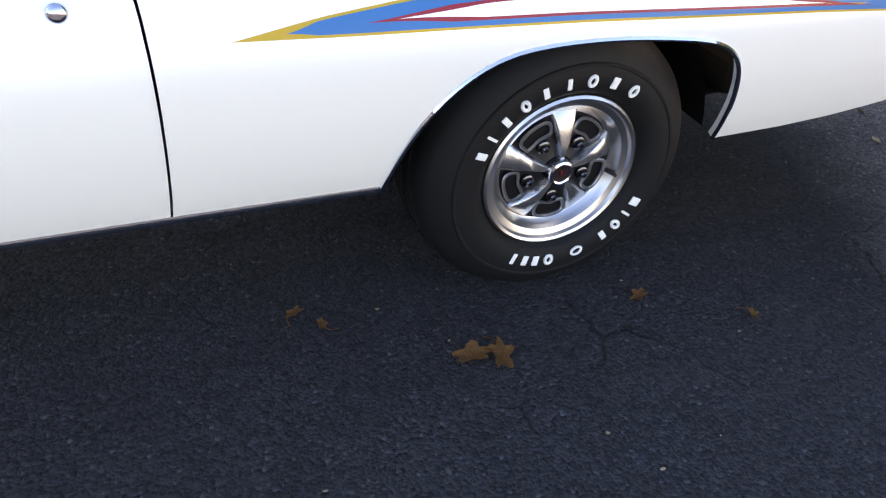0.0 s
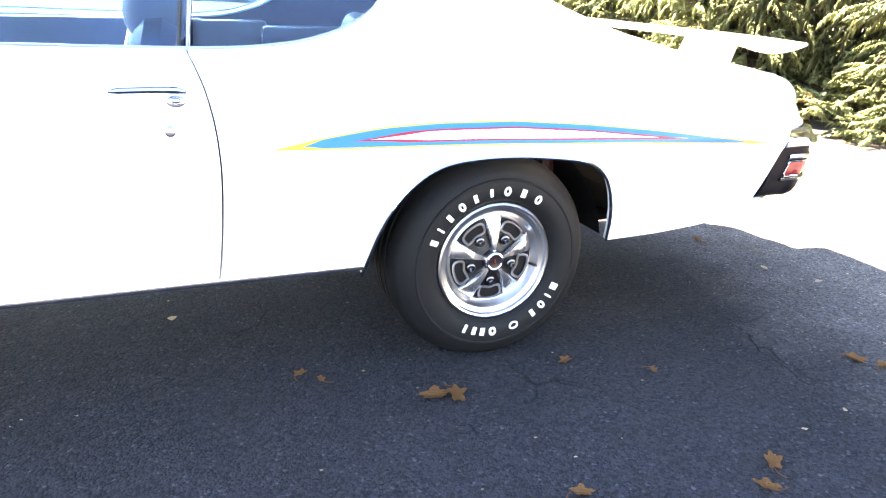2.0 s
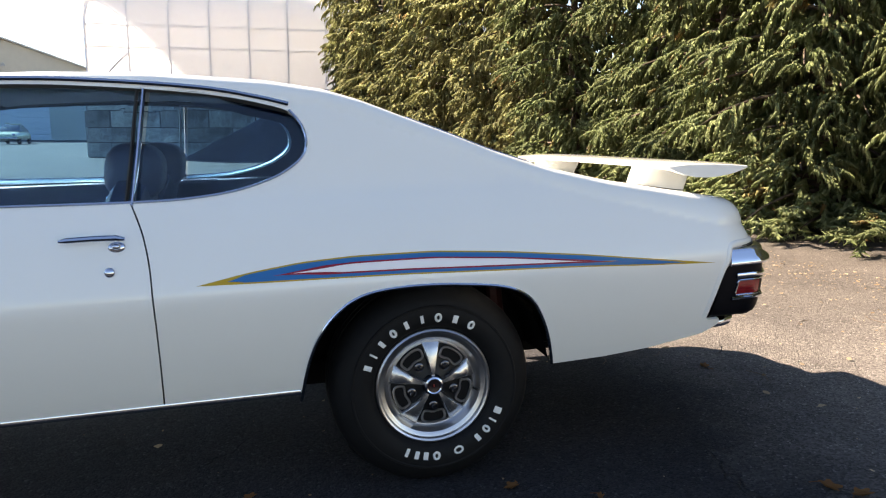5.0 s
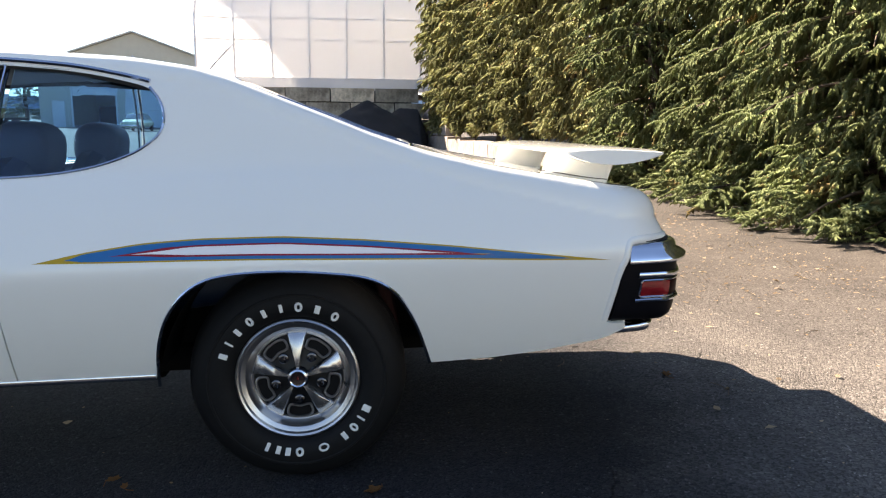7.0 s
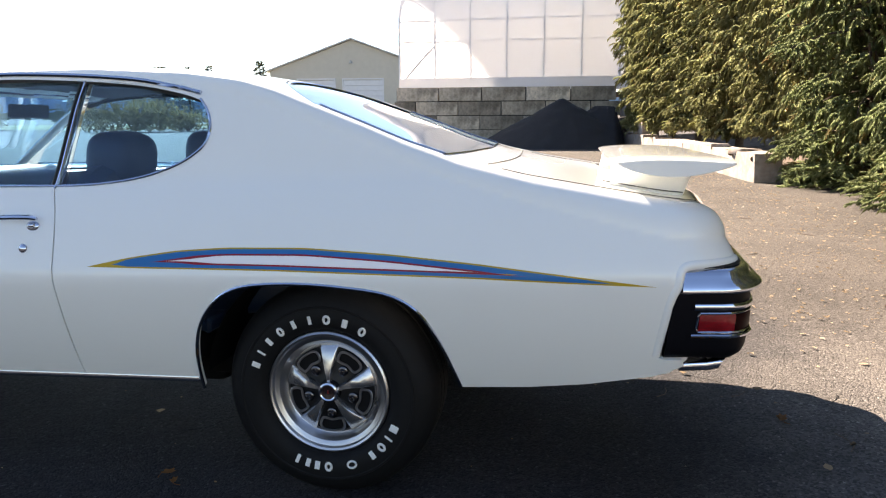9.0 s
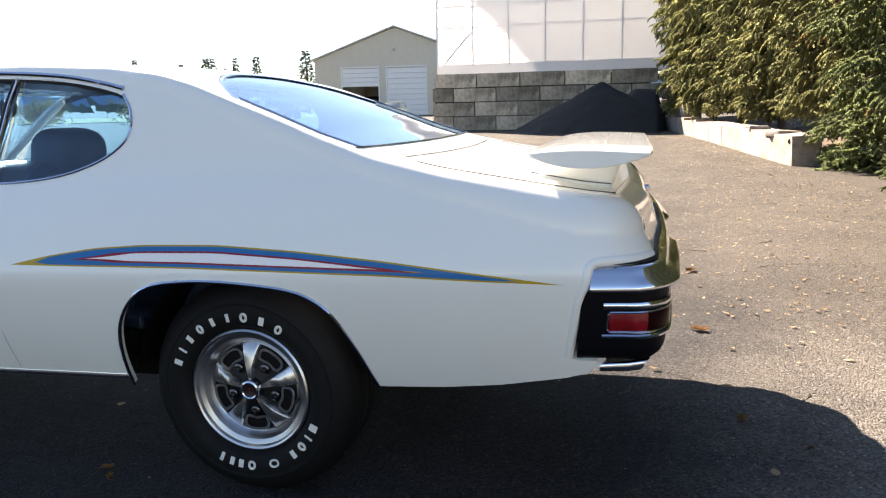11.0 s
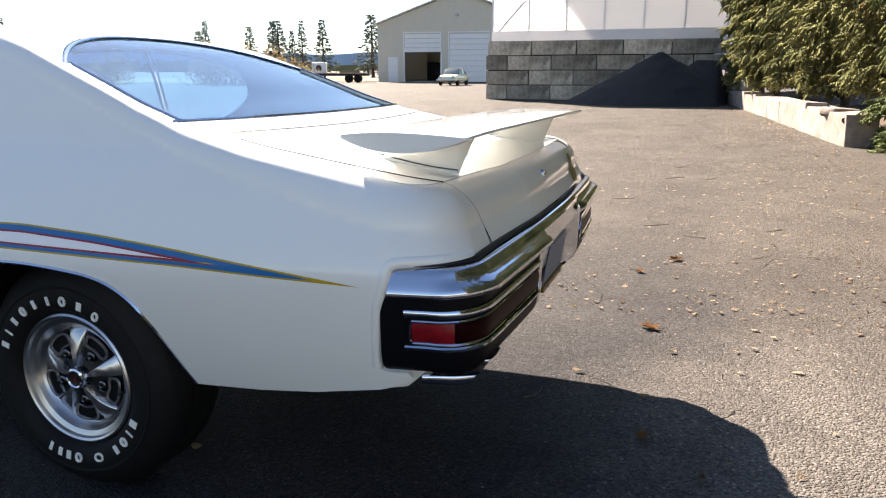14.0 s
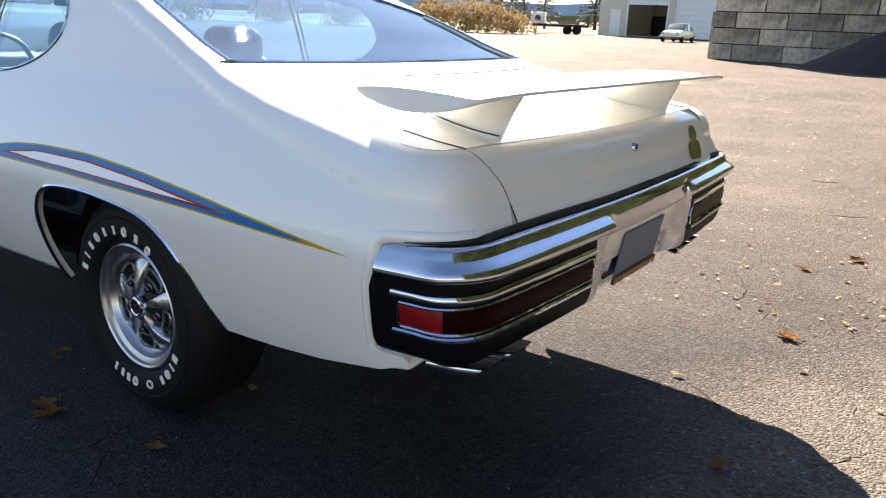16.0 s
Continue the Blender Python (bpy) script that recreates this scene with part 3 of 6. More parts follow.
arch, gap, win = chain(ARCH, 2), chain(GAP, 2), chain(WIN, 2)
roof_us = np.linspace(SEAM_U, -1.86, 120)
top_edge = [(float(u), float(v_top(u)[0])) for u in roof_us]
END = [(1.085, 0.482), (1.07, 0.500), (1.015, 0.503), (0.991, 0.512), (0.994, 0.54), (1.004, 0.60), (1.020, 0.70), (1.034, 0.722), (1.038, 0.755), (1.046, 0.777), (1.065, 0.784), (1.12, 0.785), (1.25, 0.785), (1.397, 0.785)]
quarter = gap[::-1][:1] + [(-0.66, 0.384), (-0.463, 0.381)] + arch + LOW + END + [p for p in SEAM if p[1] > 0.8][::-1] + top_edge + win[::-1] + gap[1:-1]
# the pillar beside the windscreen
pil_u = np.linspace(-1.862, -2.46, 20)
pillar = [(-1.862, 1.360), (-2.0, 1.28), (-2.2, 1.165), (-2.38, 1.06), (-2.46, 1.03)] + [(float(u), float(v_top(u)[0])) for u in pil_u[::-1]]
door = [(u - 0.005, v) for u, v in gap] + [(-1.5, 0.390), (-2.2, 0.390), (-2.205, 0.6), (-2.21, 0.85), (-2.25, 0.98), (-2.30, 1.045)]
farch = [(u - 2.93, v) for u, v in arch]
fender_u = np.linspace(-2.47, -4.2, 40)
fender = [(-2.206, 0.390), (-2.212, 0.6), (-2.217, 0.85), (-2.257, 0.98), (-2.31, 1.04)] + [(float(u), float(v_top(u)[0])) for u in fender_u] + \
         [(-4.2, 0.45), (-3.9, 0.42), (-3.6, 0.40)] + farch + [(-2.4, 0.388)]
for side in (0, 1):
    flip = mirrored if side else (lambda g: g)
    sheet_ob("quarter_panel", flip(sheet(quarter, shell, 0.0165, 0, 0.02)), PAINT, car, "glossy white rear quarter with sail pillar")
    sheet_ob("windscreen_pillar", flip(sheet(pillar, shell, 0.03)), PAINT, car)
    d = sheet_ob("door", flip(sheet(door, shell, 0.035, 0, 0.03)), PAINT, car, "closed white door")
    sheet_ob("front_fender", flip(sheet(fender, shell, 0.05, 0, 0.02)), PAINT, car)

    def yy(p):
        return (p[0], 2 * CY - p[1], p[2]) if side else tuple(p)

    def on_side(uv, d_=0.0):
        return [yy(p) for p in up(uv, d_)]

    # bright trims
    part("wheel_arch_trim", bm_tube(on_side(arch, 0.001), 0.0055, 6), CHROME, car, "thin bright wheel arch moulding")
    part("rocker_trim", bm_tube(on_side([(u, 0.384) for u in np.linspace(-2.2, -0.465, 24)], 0.002), 0.010, 6, 0.5), CHROME, car, "bright sill moulding")
    drip = [(u, v + 0.018) for u, v in chain([w for w in WIN if w[1] > 1.29], 2)]
    part("drip_rail", bm_tube(on_side(drip, 0.004), 0.0075, 6), CHROME, car, "bright roof drip rail")
    part("window_seal", bm_tube(on_side([(u, v + 0.004) for u, v in chain([w for w in WIN if w[1] > 1.29], 2)], -0.012), 0.012, 6), SEAL, car)
    lower = [(-2.3, 1.058), (-1.5, 1.040), (-1.2, 1.034)] + [w for w in WIN if w[1] < 1.30]
    part("window_trim", bm_tube(on_side(chain(lower, 2), 0.001), 0.0045, 6), CHROME, car, "bright window reveal moulding")
    # panes behind the skin
    inner = lambda uv: shell(uv) - surf_normals(shell, uv) * 0.022
    qpane = [(-0.912, 1.02), (-0.69, 1.03), (-0.54, 1.06), (-0.44, 1.11), (-0.385, 1.17), (-0.385, 1.23), (-0.43, 1.30), (-0.66, 1.36), (-0.868, 1.385)]
    dpane = [(-2.32, 1.03), (-0.938, 1.015), (-0.905, 1.2), (-0.890, 1.385), (-1.2, 1.405), (-1.7, 1.40), (-1.9, 1.33), (-2.2, 1.14)]
    for nm, loop in (("quarter_window", qpane), ("door_window", dpane)):
        g = sheet_ob(nm, flip(pane(loop, inner, 0.08)), GLASS, car, "tinted side glass")
        g.visible_shadow = False
    sail = [(float(u), float(v_top(u)[0])) for u in np.linspace(0.28, -0.86, 40)] + [(u + 0.012, v) for u, v in win[::-1] if u > -0.86] + [(-0.86, 0.96), (0.28, 0.96)]
    sheet_ob("sail_trim", flip(sheet(sail, shell, 0.05, -0.034, 0)), TRIM, car, "black inner trim of the rear pillar")
    bar = [(-0.926, 1.022), (-0.912, 1.12), (-0.898, 1.24), (-0.885, 1.375)]
    part("window_divider", bm_tube(on_side(chain(bar, 2), -0.006), 0.0115, 6, 0.45), CHROME, car, "bright upright trim between the side windows")
    part("window_gasket", bm_tube(on_side([(u - 0.022, v) for u, v in chain(bar, 2)], -0.012), 0.010, 6, 0.5), SEAL, car)
    # handle and lock
    hb = bm_tube([yy(p) for p in up([(-1.120, 0.925), (-1.10, 0.926), (-1.03, 0.927), (-0.965, 0.926), (-0.942, 0.922)], 0.022)], 0.0085, 8, radii=[0.004, 0.008, 0.0085, 0.0085, 0.005])
    handle = part("door_handle", hb, CHROME, d, "chrome pull handle")
    bt = bmesh.new()
    for rx, ry, rz, dd in ((0.024, 0.016, 0.006, 0.002), (0.013, 0.010, 0.010, 0.008)):
        c = yy(up([(-0.968, 0.907)], dd)[0])
        m = Matrix.Translation(c) @ pose(0, 0, 0, 90 + (12 if side else -12), 0, 0)
        bmesh.ops.create_uvsphere(bt, u_segments=18, v_segments=10, radius=1, matrix=m @ Matrix.Diagonal((rx, ry, rz, 1)))
    part("handle_button", bt, CHROME, d, "chrome push button")
    bt = bmesh.new()
    c = yy(up([(-0.988, 0.838)], 0.003)[0])
    m = Matrix.Translation(c) @ pose(0, 0, 0, 90 + (8 if side else -8), 0, 0)
    bmesh.ops.create_uvsphere(bt, u_segments=18, v_segments=10, radius=1, matrix=m @ Matrix.Diagonal((0.015, 0.015, 0.007, 1)))
    bm_box((0.002, 0.008, 0.004), m @ Matrix.Translation((0, 0, -0.006)), 0, 1, bt)
    part("door_lock", bt, CHROME, d, "chrome key lock")
    # stripes: gold edge, blue, dark red, pale core
    st = [(-0.752, 0.783), (-0.606, 0.811), (-0.442, 0.832), (-0.277, 0.840), (-0.027, 0.8385), (0.227, 0.8205), (0.485, 0.794), (0.749, 0.7605), (0.985, 0.7295)]
    sb = [(0.985, 0.7295), (0.749, 0.7385), (0.483, 0.752), (0.139, 0.763), (-0.11, 0.7715), (-0.362, 0.776), (-0.56, 0.7785), (-0.752, 0.783)]
    stz, sbz = smooth_curve(st, 0.05), smooth_curve(sb[::-1], 0.05)

    def lens(x0, x1, drop_t, drop_b, p0=1.0, p1=1.0, n=90):
        xs = np.linspace(x0, x1, n)
        t, b = stz(xs) - drop_t, sbz(xs) + drop_b
        mid = (stz(xs) * 0.45 + sbz(xs) * 0.55)
        k = np.clip(np.minimum((xs - x0) / p0, (x1 - xs) / p1), 0, 1)
        t, b = mid + np.maximum(t - mid, 0.0) * k, mid - np.maximum(mid - b, 0.0) * k
        return [(a, c) for a, c in zip(xs, t)] + [(a, c) for a, c in zip(xs[::-1][1:-1], b[::-1][1:-1])]

    grp = [("stripe_edge", GOLD, lens(-0.752, 0.985, 0, 0, 0.02, 0.02), 0.0007),
           ("stripe_band", BLUE, lens(-0.665, 0.875, 0.0045, 0.0045, 0.05, 0.05), 0.0013),
           ("stripe_line", RED, lens(-0.535, 0.695, 0.0185, 0.0135, 0.16, 0.20), 0.0019),
           ("stripe_core", PINKWHITE, lens(-0.478, 0.572, 0.0235, 0.0185, 0.16, 0.20), 0.0025)]
    for nm, mt, loop, o in grp:
        sheet_ob(nm, flip(sheet(loop, shell, 0.02, o, 0)), mt, car)

# roof
glass_top = lambda y: -0.335 + 0.165 * np.abs((y - CY) / 0.56) ** 2.6
glass_base = lambda y: 0.405 - 0.03 * np.abs((y - CY) / 0.7) ** 2


def across(f, inset=0.0):
    """Points from flank to flank along x = f(y)."""
    out = []
    for s in np.linspace(-1, 1, 61):
        x = 0.0
        for _ in range(12):
            hw = CY - float(edge_y(x)) + inset
            x = float(f(CY + s * hw))
        out.append((x, CY + s * hw))
    return out


gt, gb = across(glass_top, 0.004), across(glass_base, 0.004)
left = [(float(x), float(edge_y(x)) - 0.004) for x in np.linspace(-1.80, gt[0][0], 50)]
right = [(x, 2 * CY - y) for x, y in left]
hdr = [(-1.80 - 0.06 * (1 - (s * s)), CY + s * (CY - left[0][1])) for s in np.linspace(-0.97, 0.97, 30)]
sheet_ob("roof", sheet(left + gt[1:-1] + right[::-1] + hdr[::-1], topskin, 0.045, -0.0015, 0.02), PAINT, car, "white roof panel")
# rear glass, set in below the skin
glass_skin = lambda xy: topskin(xy) - np.array([0, 0, 0.009])
gl = [(float(x), float(edge_y(x)) + 0.028) for x in np.linspace(gt[0][0], gb[0][0], 24)]
strip = [(x, y - 0.032) for x, y in gl] + [(x, y + 0.002) for x, y in gl[::-1]]
for pts in (strip, [(x, 2 * CY - y) for x, y in strip[::-1]]):
    sheet_ob("pillar_strip", sheet(pts, topskin, 0.02, -0.0015, 0.01), PAINT, car, "white strip beside the rear window")
gr = [(x, 2 * CY - y) for x, y in gl]
loop = [(x - 0.01, y) for x, y in gt[1:-1][::-1]] + gl + [(x + 0.01, y) for x, y in gb[1:-1]] + gr[::-1]
rg = sheet_ob("rear_window", pane(loop, glass_skin, 0.045), GLASS, car, "tinted sloping rear window")
rg.visible_shadow = False
part("rear_window_trim", bm_tube(list(topskin(np.array([(x + 0.010, y) for x, y in gt])) - [0, 0, 0.006]), 0.0045, 8, 1.4), CHROME, car, "bright rear window moulding")
for sd in (gl, gr):
    part("rear_window_trim", bm_tube(list(topskin(np.array(sd)) + [0, 0, 0.001]), 0.004, 6), CHROME, car)
part("rear_window_trim", bm_tube(list(topskin(np.array(gb))), 0.004, 6), CHROME, car)
# windscreen
wl = [(float(x), float(edge_y(x)) + 0.004) for x in np.linspace(-1.80, -2.44, 20)]
wr = [(x, 2 * CY - y) for x, y in wl]
cowl = [(-2.44 - 0.10 * (1 - s * s), CY + s * 0.66) for s in np.linspace(-0.97, 0.97, 30)]
wg = sheet_ob("windscreen", pane(wl + cowl + wr[::-1] + hdr[::-1], glass_skin, 0.08), GLASS, car, "clear windscreen")
wg.visible_shadow = False
part("windscreen_trim", bm_tube(list(topskin(np.array([wl[0]] + hdr + [wr[0]]))), 0.008, 6), CHROME, car)
# hood
hl = [(float(x), float(edge_y(x)) - 0.004) for x in np.linspace(-2.44, -3.58, 30)]
hr = [(x, 2 * CY - y) for x, y in hl]
nose = [tuple(p[:2]) for p in edge_pt(np.linspace(-3.64, -4.55, 30))]
nose = nose + [(x, 2 * CY - y) for x, y in nose[::-1]]
sheet_ob("hood", sheet(hl + nose + hr[::-1] + cowl[::-1], topskin, 0.07, 0, 0.02), PAINT, car, "white hood")
nz = [(float(u), float(v_top(u)[0])) for u in np.linspace(-4.202, -5.2, 20)]
sheet_ob("nose_panel", sheet(nz + [(-5.2, 0.45), (-4.202, 0.45)], shell, 0.06, 0, 0.01), PAINT, car)

# deck: surround and lid
LY = float(edge_pt(SEAM_U)[0][1])
lidf = lambda y: 0.500 + 0.03 * (1 - ((y - CY) / 0.64) ** 2)
tail_pts = [tuple(p[:2]) for p in edge_pt(np.linspace(1.0, SEAM_U, 26))]
dl = [(float(x), float(edge_y(x)) - 0.004) for x in np.linspace(gb[0][0], 0.995, 40)]
lside = [(x, LY - 0.003) for x in np.linspace(tail_pts[-1][0] - 0.002, float(lidf(LY)) + 0.05, 20)]
lcorner = [(float(lidf(LY)) + 0.018, LY + 0.014)]
lfront = [(float(lidf(y)) - 0.003, y) for y in np.linspace(LY + 0.04, 2 * CY - LY - 0.04, 30)]
mir = lambda pts: [(x, 2 * CY - y) for x, y in pts]
surround = dl + tail_pts + lside + lcorner + lfront + mir(lcorner) + mir(lside)[::-1] + mir(tail_pts)[::-1] + mir(dl)[::-1] + gb[1:-1][::-1]
sheet_ob("deck_surround", sheet(surround, topskin, 0.04, -0.0015, 0.03), PAINT, car, "white panel round the boot lid")
rear_us = np.linspace(SEAM_U + 0.004, XR0 + 2 * CY, 60)
rear_us = [u for u in rear_us if float(edge_pt(u)[0][1]) < 2 * CY - LY - 0.003]
lid_tail = [(float(p[0]) + 0.005, float(p[1])) for p in edge_pt(rear_us)]
lid_top = [(float(lidf(y)), y) for y in np.linspace(LY + 0.04, 2 * CY - LY - 0.04, 30)][::-1] + [(float(lidf(LY)) + 0.014, LY + 0.010)] + \
          [(x, LY + 0.001) for x in np.linspace(float(lidf(LY)) + 0.05, lid_tail[0][0], 20)] + lid_tail[1:-1] + \
          [(x, 2 * CY - LY - 0.001) for x in np.linspace(lid_tail[-1][0], float(lidf(LY)) + 0.05, 20)] + [(float(lidf(LY)) + 0.014, 2 * CY - LY - 0.010)]
fascia = [(u + 0.0045, v) for u, v in SEAM] + [(2.3 + 2 * CY - 2 * float(side_y(v)) - u - 0.0045, v) for u, v in SEAM[:0:-1]] + [(u, float(v_top(u)[0])) for u in rear_us[::-1]]
lid = sheet_ob("boot_lid", join_geo(sheet(lid_top, topskin, 0.04, -0.0012, 0.03), sheet(fascia, shell, 0.02, 0, 0.03)), PAINT, car, "white boot lid with two pedestal seams")
# black bars laid in the lid's gaps stand in for their shade
seam_top = [(x, LY - 0.001, 0) for x in np.linspace(float(lidf(LY)) + 0.05, lid_tail[0][0], 24)]
gapline = [(float(p[0]), float(p[1]), float(p[2]) - 0.0010) for p in topskin(np.array([(x, y) for x, y, _ in seam_top]))]
down = [tuple(p) for p in up([(u + 0.0035, v) for u, v in chain([(SEAM_U, float(v_top(SEAM_U)[0]) - 0.01)] + SEAM[:-1], 2)], -0.0022)]
front = [(float(p[0]), float(p[1]), float(p[2]) + 0.0004) for p in topskin(np.array([(float(lidf(y)) - 0.0015, y) for y in np.linspace(LY + 0.04, 2 * CY - LY - 0.04, 40)]))]
for k in (0, 1):
    ln = gapline + down
    part("lid_gap", bm_tube([(x, 2 * CY - y, z) for x, y, z in ln] if k else ln, 0.0017, 6), SEAL, lid)
part("lid_gap", bm_tube(front, 0.0012, 6), SEAL, lid)
# the far corner of the tail mirrors the near one through the quarter panel
lk = bmesh.new()
uk = SEAM_U + CY - 0.12
for rr, dd in ((0.014, 0.006), (0.008, 0.012)):
    c = up([(uk, 0.885)], dd * 0.4)[0]
    nn = surf_normals(shell, np.array([[uk, 0.885]]))[0]
    bmesh.ops.create_cone(lk, cap_ends=True, segments=20, radius1=rr, radius2=rr * 0.8, depth=dd,
                          matrix=Matrix.Translation(c) @ Vector(nn).to_track_quat("Z", "Y").to_matrix().to_4x4())
part("boot_lock", lk, CHROME, lid, "chrome boot lock")
ub = SEAM_U + 1.36 - 0.12
badge = [(ub - 0.055, 0.795), (ub + 0.045, 0.790), (ub + 0.062, 0.812), (ub + 0.06, 0.842), (ub + 0.022, 0.852), (ub + 0.03, 0.872), (ub + 0.022, 0.898),
         (ub - 0.02, 0.904), (ub - 0.045, 0.888), (ub - 0.042, 0.866), (ub - 0.03, 0.854), (ub - 0.066, 0.846), (ub - 0.07, 0.815)]
sheet_ob("badge_decal", sheet(badge, shell, 0.01, 0.003, 0), mat("badge_gold", (0.13, 0.11, 0.02), 0.45), lid, "small dark gold badge shape")

# underbody and wheel houses
ub_ = bmesh.new()
bm_box((4.72, 1.00, 0.10), pose(-1.38, CY, 0.47), 0.03, 2, ub_)
bm_box((1.96, 1.50, 0.10), pose(-1.465, CY, 0.47), 0.03, 2, ub_)
bm_box((0.50, 1.50, 0.10), pose(0.72, CY, 0.50), 0.03, 2, ub_)
bm_box((1.95, 1.05, 0.18), pose(-1.5, CY, 0.35), 0.04, 2, ub_)
bm_box((0.5, 0.10, 0.10), pose(-0.32, 0.30, 0.36), 0.03, 2, ub_)
bm_box((0.5, 0.10, 0.10), pose(-0.32, 2 * CY - 0.30, 0.36), 0.03, 2, ub_)
bm_box((0.56, 1.0, 0.16), pose(0.70, CY, 0.43), 0.05, 2, ub_)
# unseen boxes added to block sun from shining through beneath the car
for ry in (0.50, 2 * CY - 0.22):
    bm_box((0.62, 0.14, 0.15), pose(0.60, ry, 0.37), 0.03, 2, ub_)
part("underbody", ub_, UNDER, car, "black underbody")
for wx in (0.0, -2.93):
    for s in (1, -1):
        wh = bmesh.new()
        prof = [(0.445, 0.05), (0.445, 0.30), (0.05, 0.30)]
        bm_lathe(prof, 28, radians(8), radians(172), wh)
        o = part("wheel_house", wh, UNDER, car, "dark inner wheel arch")
        o.location = (wx - 0.02, 0 if s > 0 else 2 * CY, 0.33)
        if s < 0:
            o.rotation_euler = (0, 0, math.pi)
ax = bm_tube([(0, 0.15, 0.34), (0, 2 * CY - 0.15, 0.34)], 0.045, 12)
bm_tube([(0, CY, 0.34), (-1.8, CY, 0.32)], 0.04, 10, bm=ax)
part("rear_axle", ax, UNDER, car)
sp = bm_tube([(0.30, 0.22, 0.40), (0.28, 0.22, 0.55), (0.27, 0.22, 0.68)], 0.03, 8)
part("shock_absorber", sp, mat("shock_red", (0.05, 0.008, 0.006), 0.6), car)

# ---- wheels ----
def build_wheel():
    root = part("wheel", bm_lathe([(0.197, 0.045), (0.199, 0.014), (0.196, -0.004), (0.190, -0.008), (0.184, -0.005), (0.180, 0.004), (0.172, 0.007),
                                   (0.166, 0.010), (0.160, 0.022), (0.153, 0.034), (0.149, 0.036), (0.146, 0.032), (0.143, 0.030), (0.140, 0.036),
                                   (0.136, 0.060), (0.10, 0.075), (0.05, 0.075)], 72), RING, None, "silver five-spoke steel wheel")
    tyre = [(0.190, 0.012), (0.197, 0.004), (0.206, -0.010), (0.216, -0.019), (0.235, -0.026), (0.255, -0.027), (0.272, -0.024), (0.274, -0.026), (0.279, -0.026),
            (0.281, -0.022), (0.295, -0.017), (0.312, -0.006), (0.325, 0.006), (0.333, 0.016), (0.336, 0.024), (0.341, 0.032),
            (0.3455, 0.05), (0.346, 0.07), (0.339, 0.072), (0.339, 0.08), (0.346, 0.082), (0.347, 0.115), (0.340, 0.117), (0.340, 0.125), (0.347, 0.127), (0.347, 0.155),
            (0.340, 0.157), (0.340, 0.165), (0.346, 0.167), (0.345, 0.19), (0.335, 0.215), (0.29, 0.25), (0.22, 0.24), (0.19, 0.22)]
    part("tyre", bm_lathe(tyre, 84), RUBBER, root, "black tyre with raised white sidewall marks")
    part("brake_drum", bm_lathe([(0.03, 0.060), (0.15, 0.060), (0.155, 0.10)], 40), UNDER, root)
    # dark dish with five windows between the spokes
    part("dish", bm_lathe([(0.036, 0.018), (0.06, 0.026), (0.085, 0.030), (0.118, 0.034), (0.146, 0.036)], 60), GUNMETAL, root, "dark grey wheel dish")
    sp_me = None
    for k in range(5):
        a = math.pi / 2 + k * 2 * math.pi / 5
        turn = Matrix.Rotation(-(a - math.pi / 2), 4, "Y")
        if sp_me is None:
            b = bmesh.new()
            rs = [(0.030, 0.0055, 0.004), (0.045, 0.0070, 0.002), (0.07, 0.0115, 0.003), (0.095, 0.0175, 0.008), (0.12, 0.0240, 0.016), (0.134, 0.0280, 0.023), (0.144, 0.0330, 0.030)]
            rows = []
            for r, hw, y in rs:
                rows.append([b.verts.new(p) for p in ((-hw - 0.006, y + 0.024, r), (-hw, y + 0.003, r), (-hw * 0.82, y, r), (hw * 0.82, y, r), (hw, y + 0.003, r), (hw + 0.006, y + 0.024, r))])
            for A, B in zip(rows, rows[1:]):
                for i in range(5):
                    b.faces.new((A[i], A[i + 1], B[i + 1], B[i]))
            b.faces.new(rows[0])
            first = part("spoke", b, STEEL, root, angle=50)
            sp_me = first.data
            o = first
            # window rim, slot and nut, between this spoke and the next
            w = []
            for t, r in ((-20, 0.100), (-19, 0.130), (-9, 0.137), (9, 0.137), (19, 0.130), (20, 0.100), (12, 0.096), (0, 0.100), (-12, 0.096)):
                tt = radians(t)
                w.append((r * math.sin(tt), 0.024 - (r - 0.09) * 0.05, r * math.cos(tt)))
            w = [tuple(v) for v in chain([*w, w[0]], 2)]
            rim_me = part("window_rim", bm_tube(w, 0.0042, 6, up=(0, 1, 0), cap=False), DULLSILVER, root).data
            # flat black faces stand in for the shaded openings
            slot = bmesh.new()
            slot.faces.new([slot.verts.new((x * 0.92, 0.0275, 0.116 + (z - 0.116) * 0.80)) for x, y, z in w[:-1]])
            slot_me = part("slot", slot, BLACK, root).data
            nut = bm_lathe([(0.016, 0.030), (0.0165, 0.018), (0.013, 0.016), (0.0085, 0.016), (0.0085, 0.008), (0.0055, 0.004), (0.0, 0.004)], 10)
            bmesh.ops.translate(nut, vec=(0, 0, 0.076), verts=nut.verts)
            nut_me = part("lug_nut", nut, mat("dark_chrome", (0.10, 0.10, 0.11), 0.2, 1.0), root).data
            half = Matrix.Rotation(radians(36), 4, "Y")
            for ob_ in [c for c in root.children if c.data in (rim_me, slot_me, nut_me)]:
                ob_.matrix_basis = half
        else:
            for nm, me, mm in (("spoke", sp_me, turn), ("window_rim", rim_me, turn @ half), ("slot", slot_me, turn @ half), ("lug_nut", nut_me, turn @ half)):
                o = new(nm, me)
                o.parent = root
                o.matrix_basis = mm
    cap = bm_lathe([(0.034, 0.02), (0.034, 0.0), (0.031, -0.006), (0.026, -0.008), (0.022, -0.006)], 32)
    part("cap_ring", cap, CHROME, root, "chrome centre cap ring")
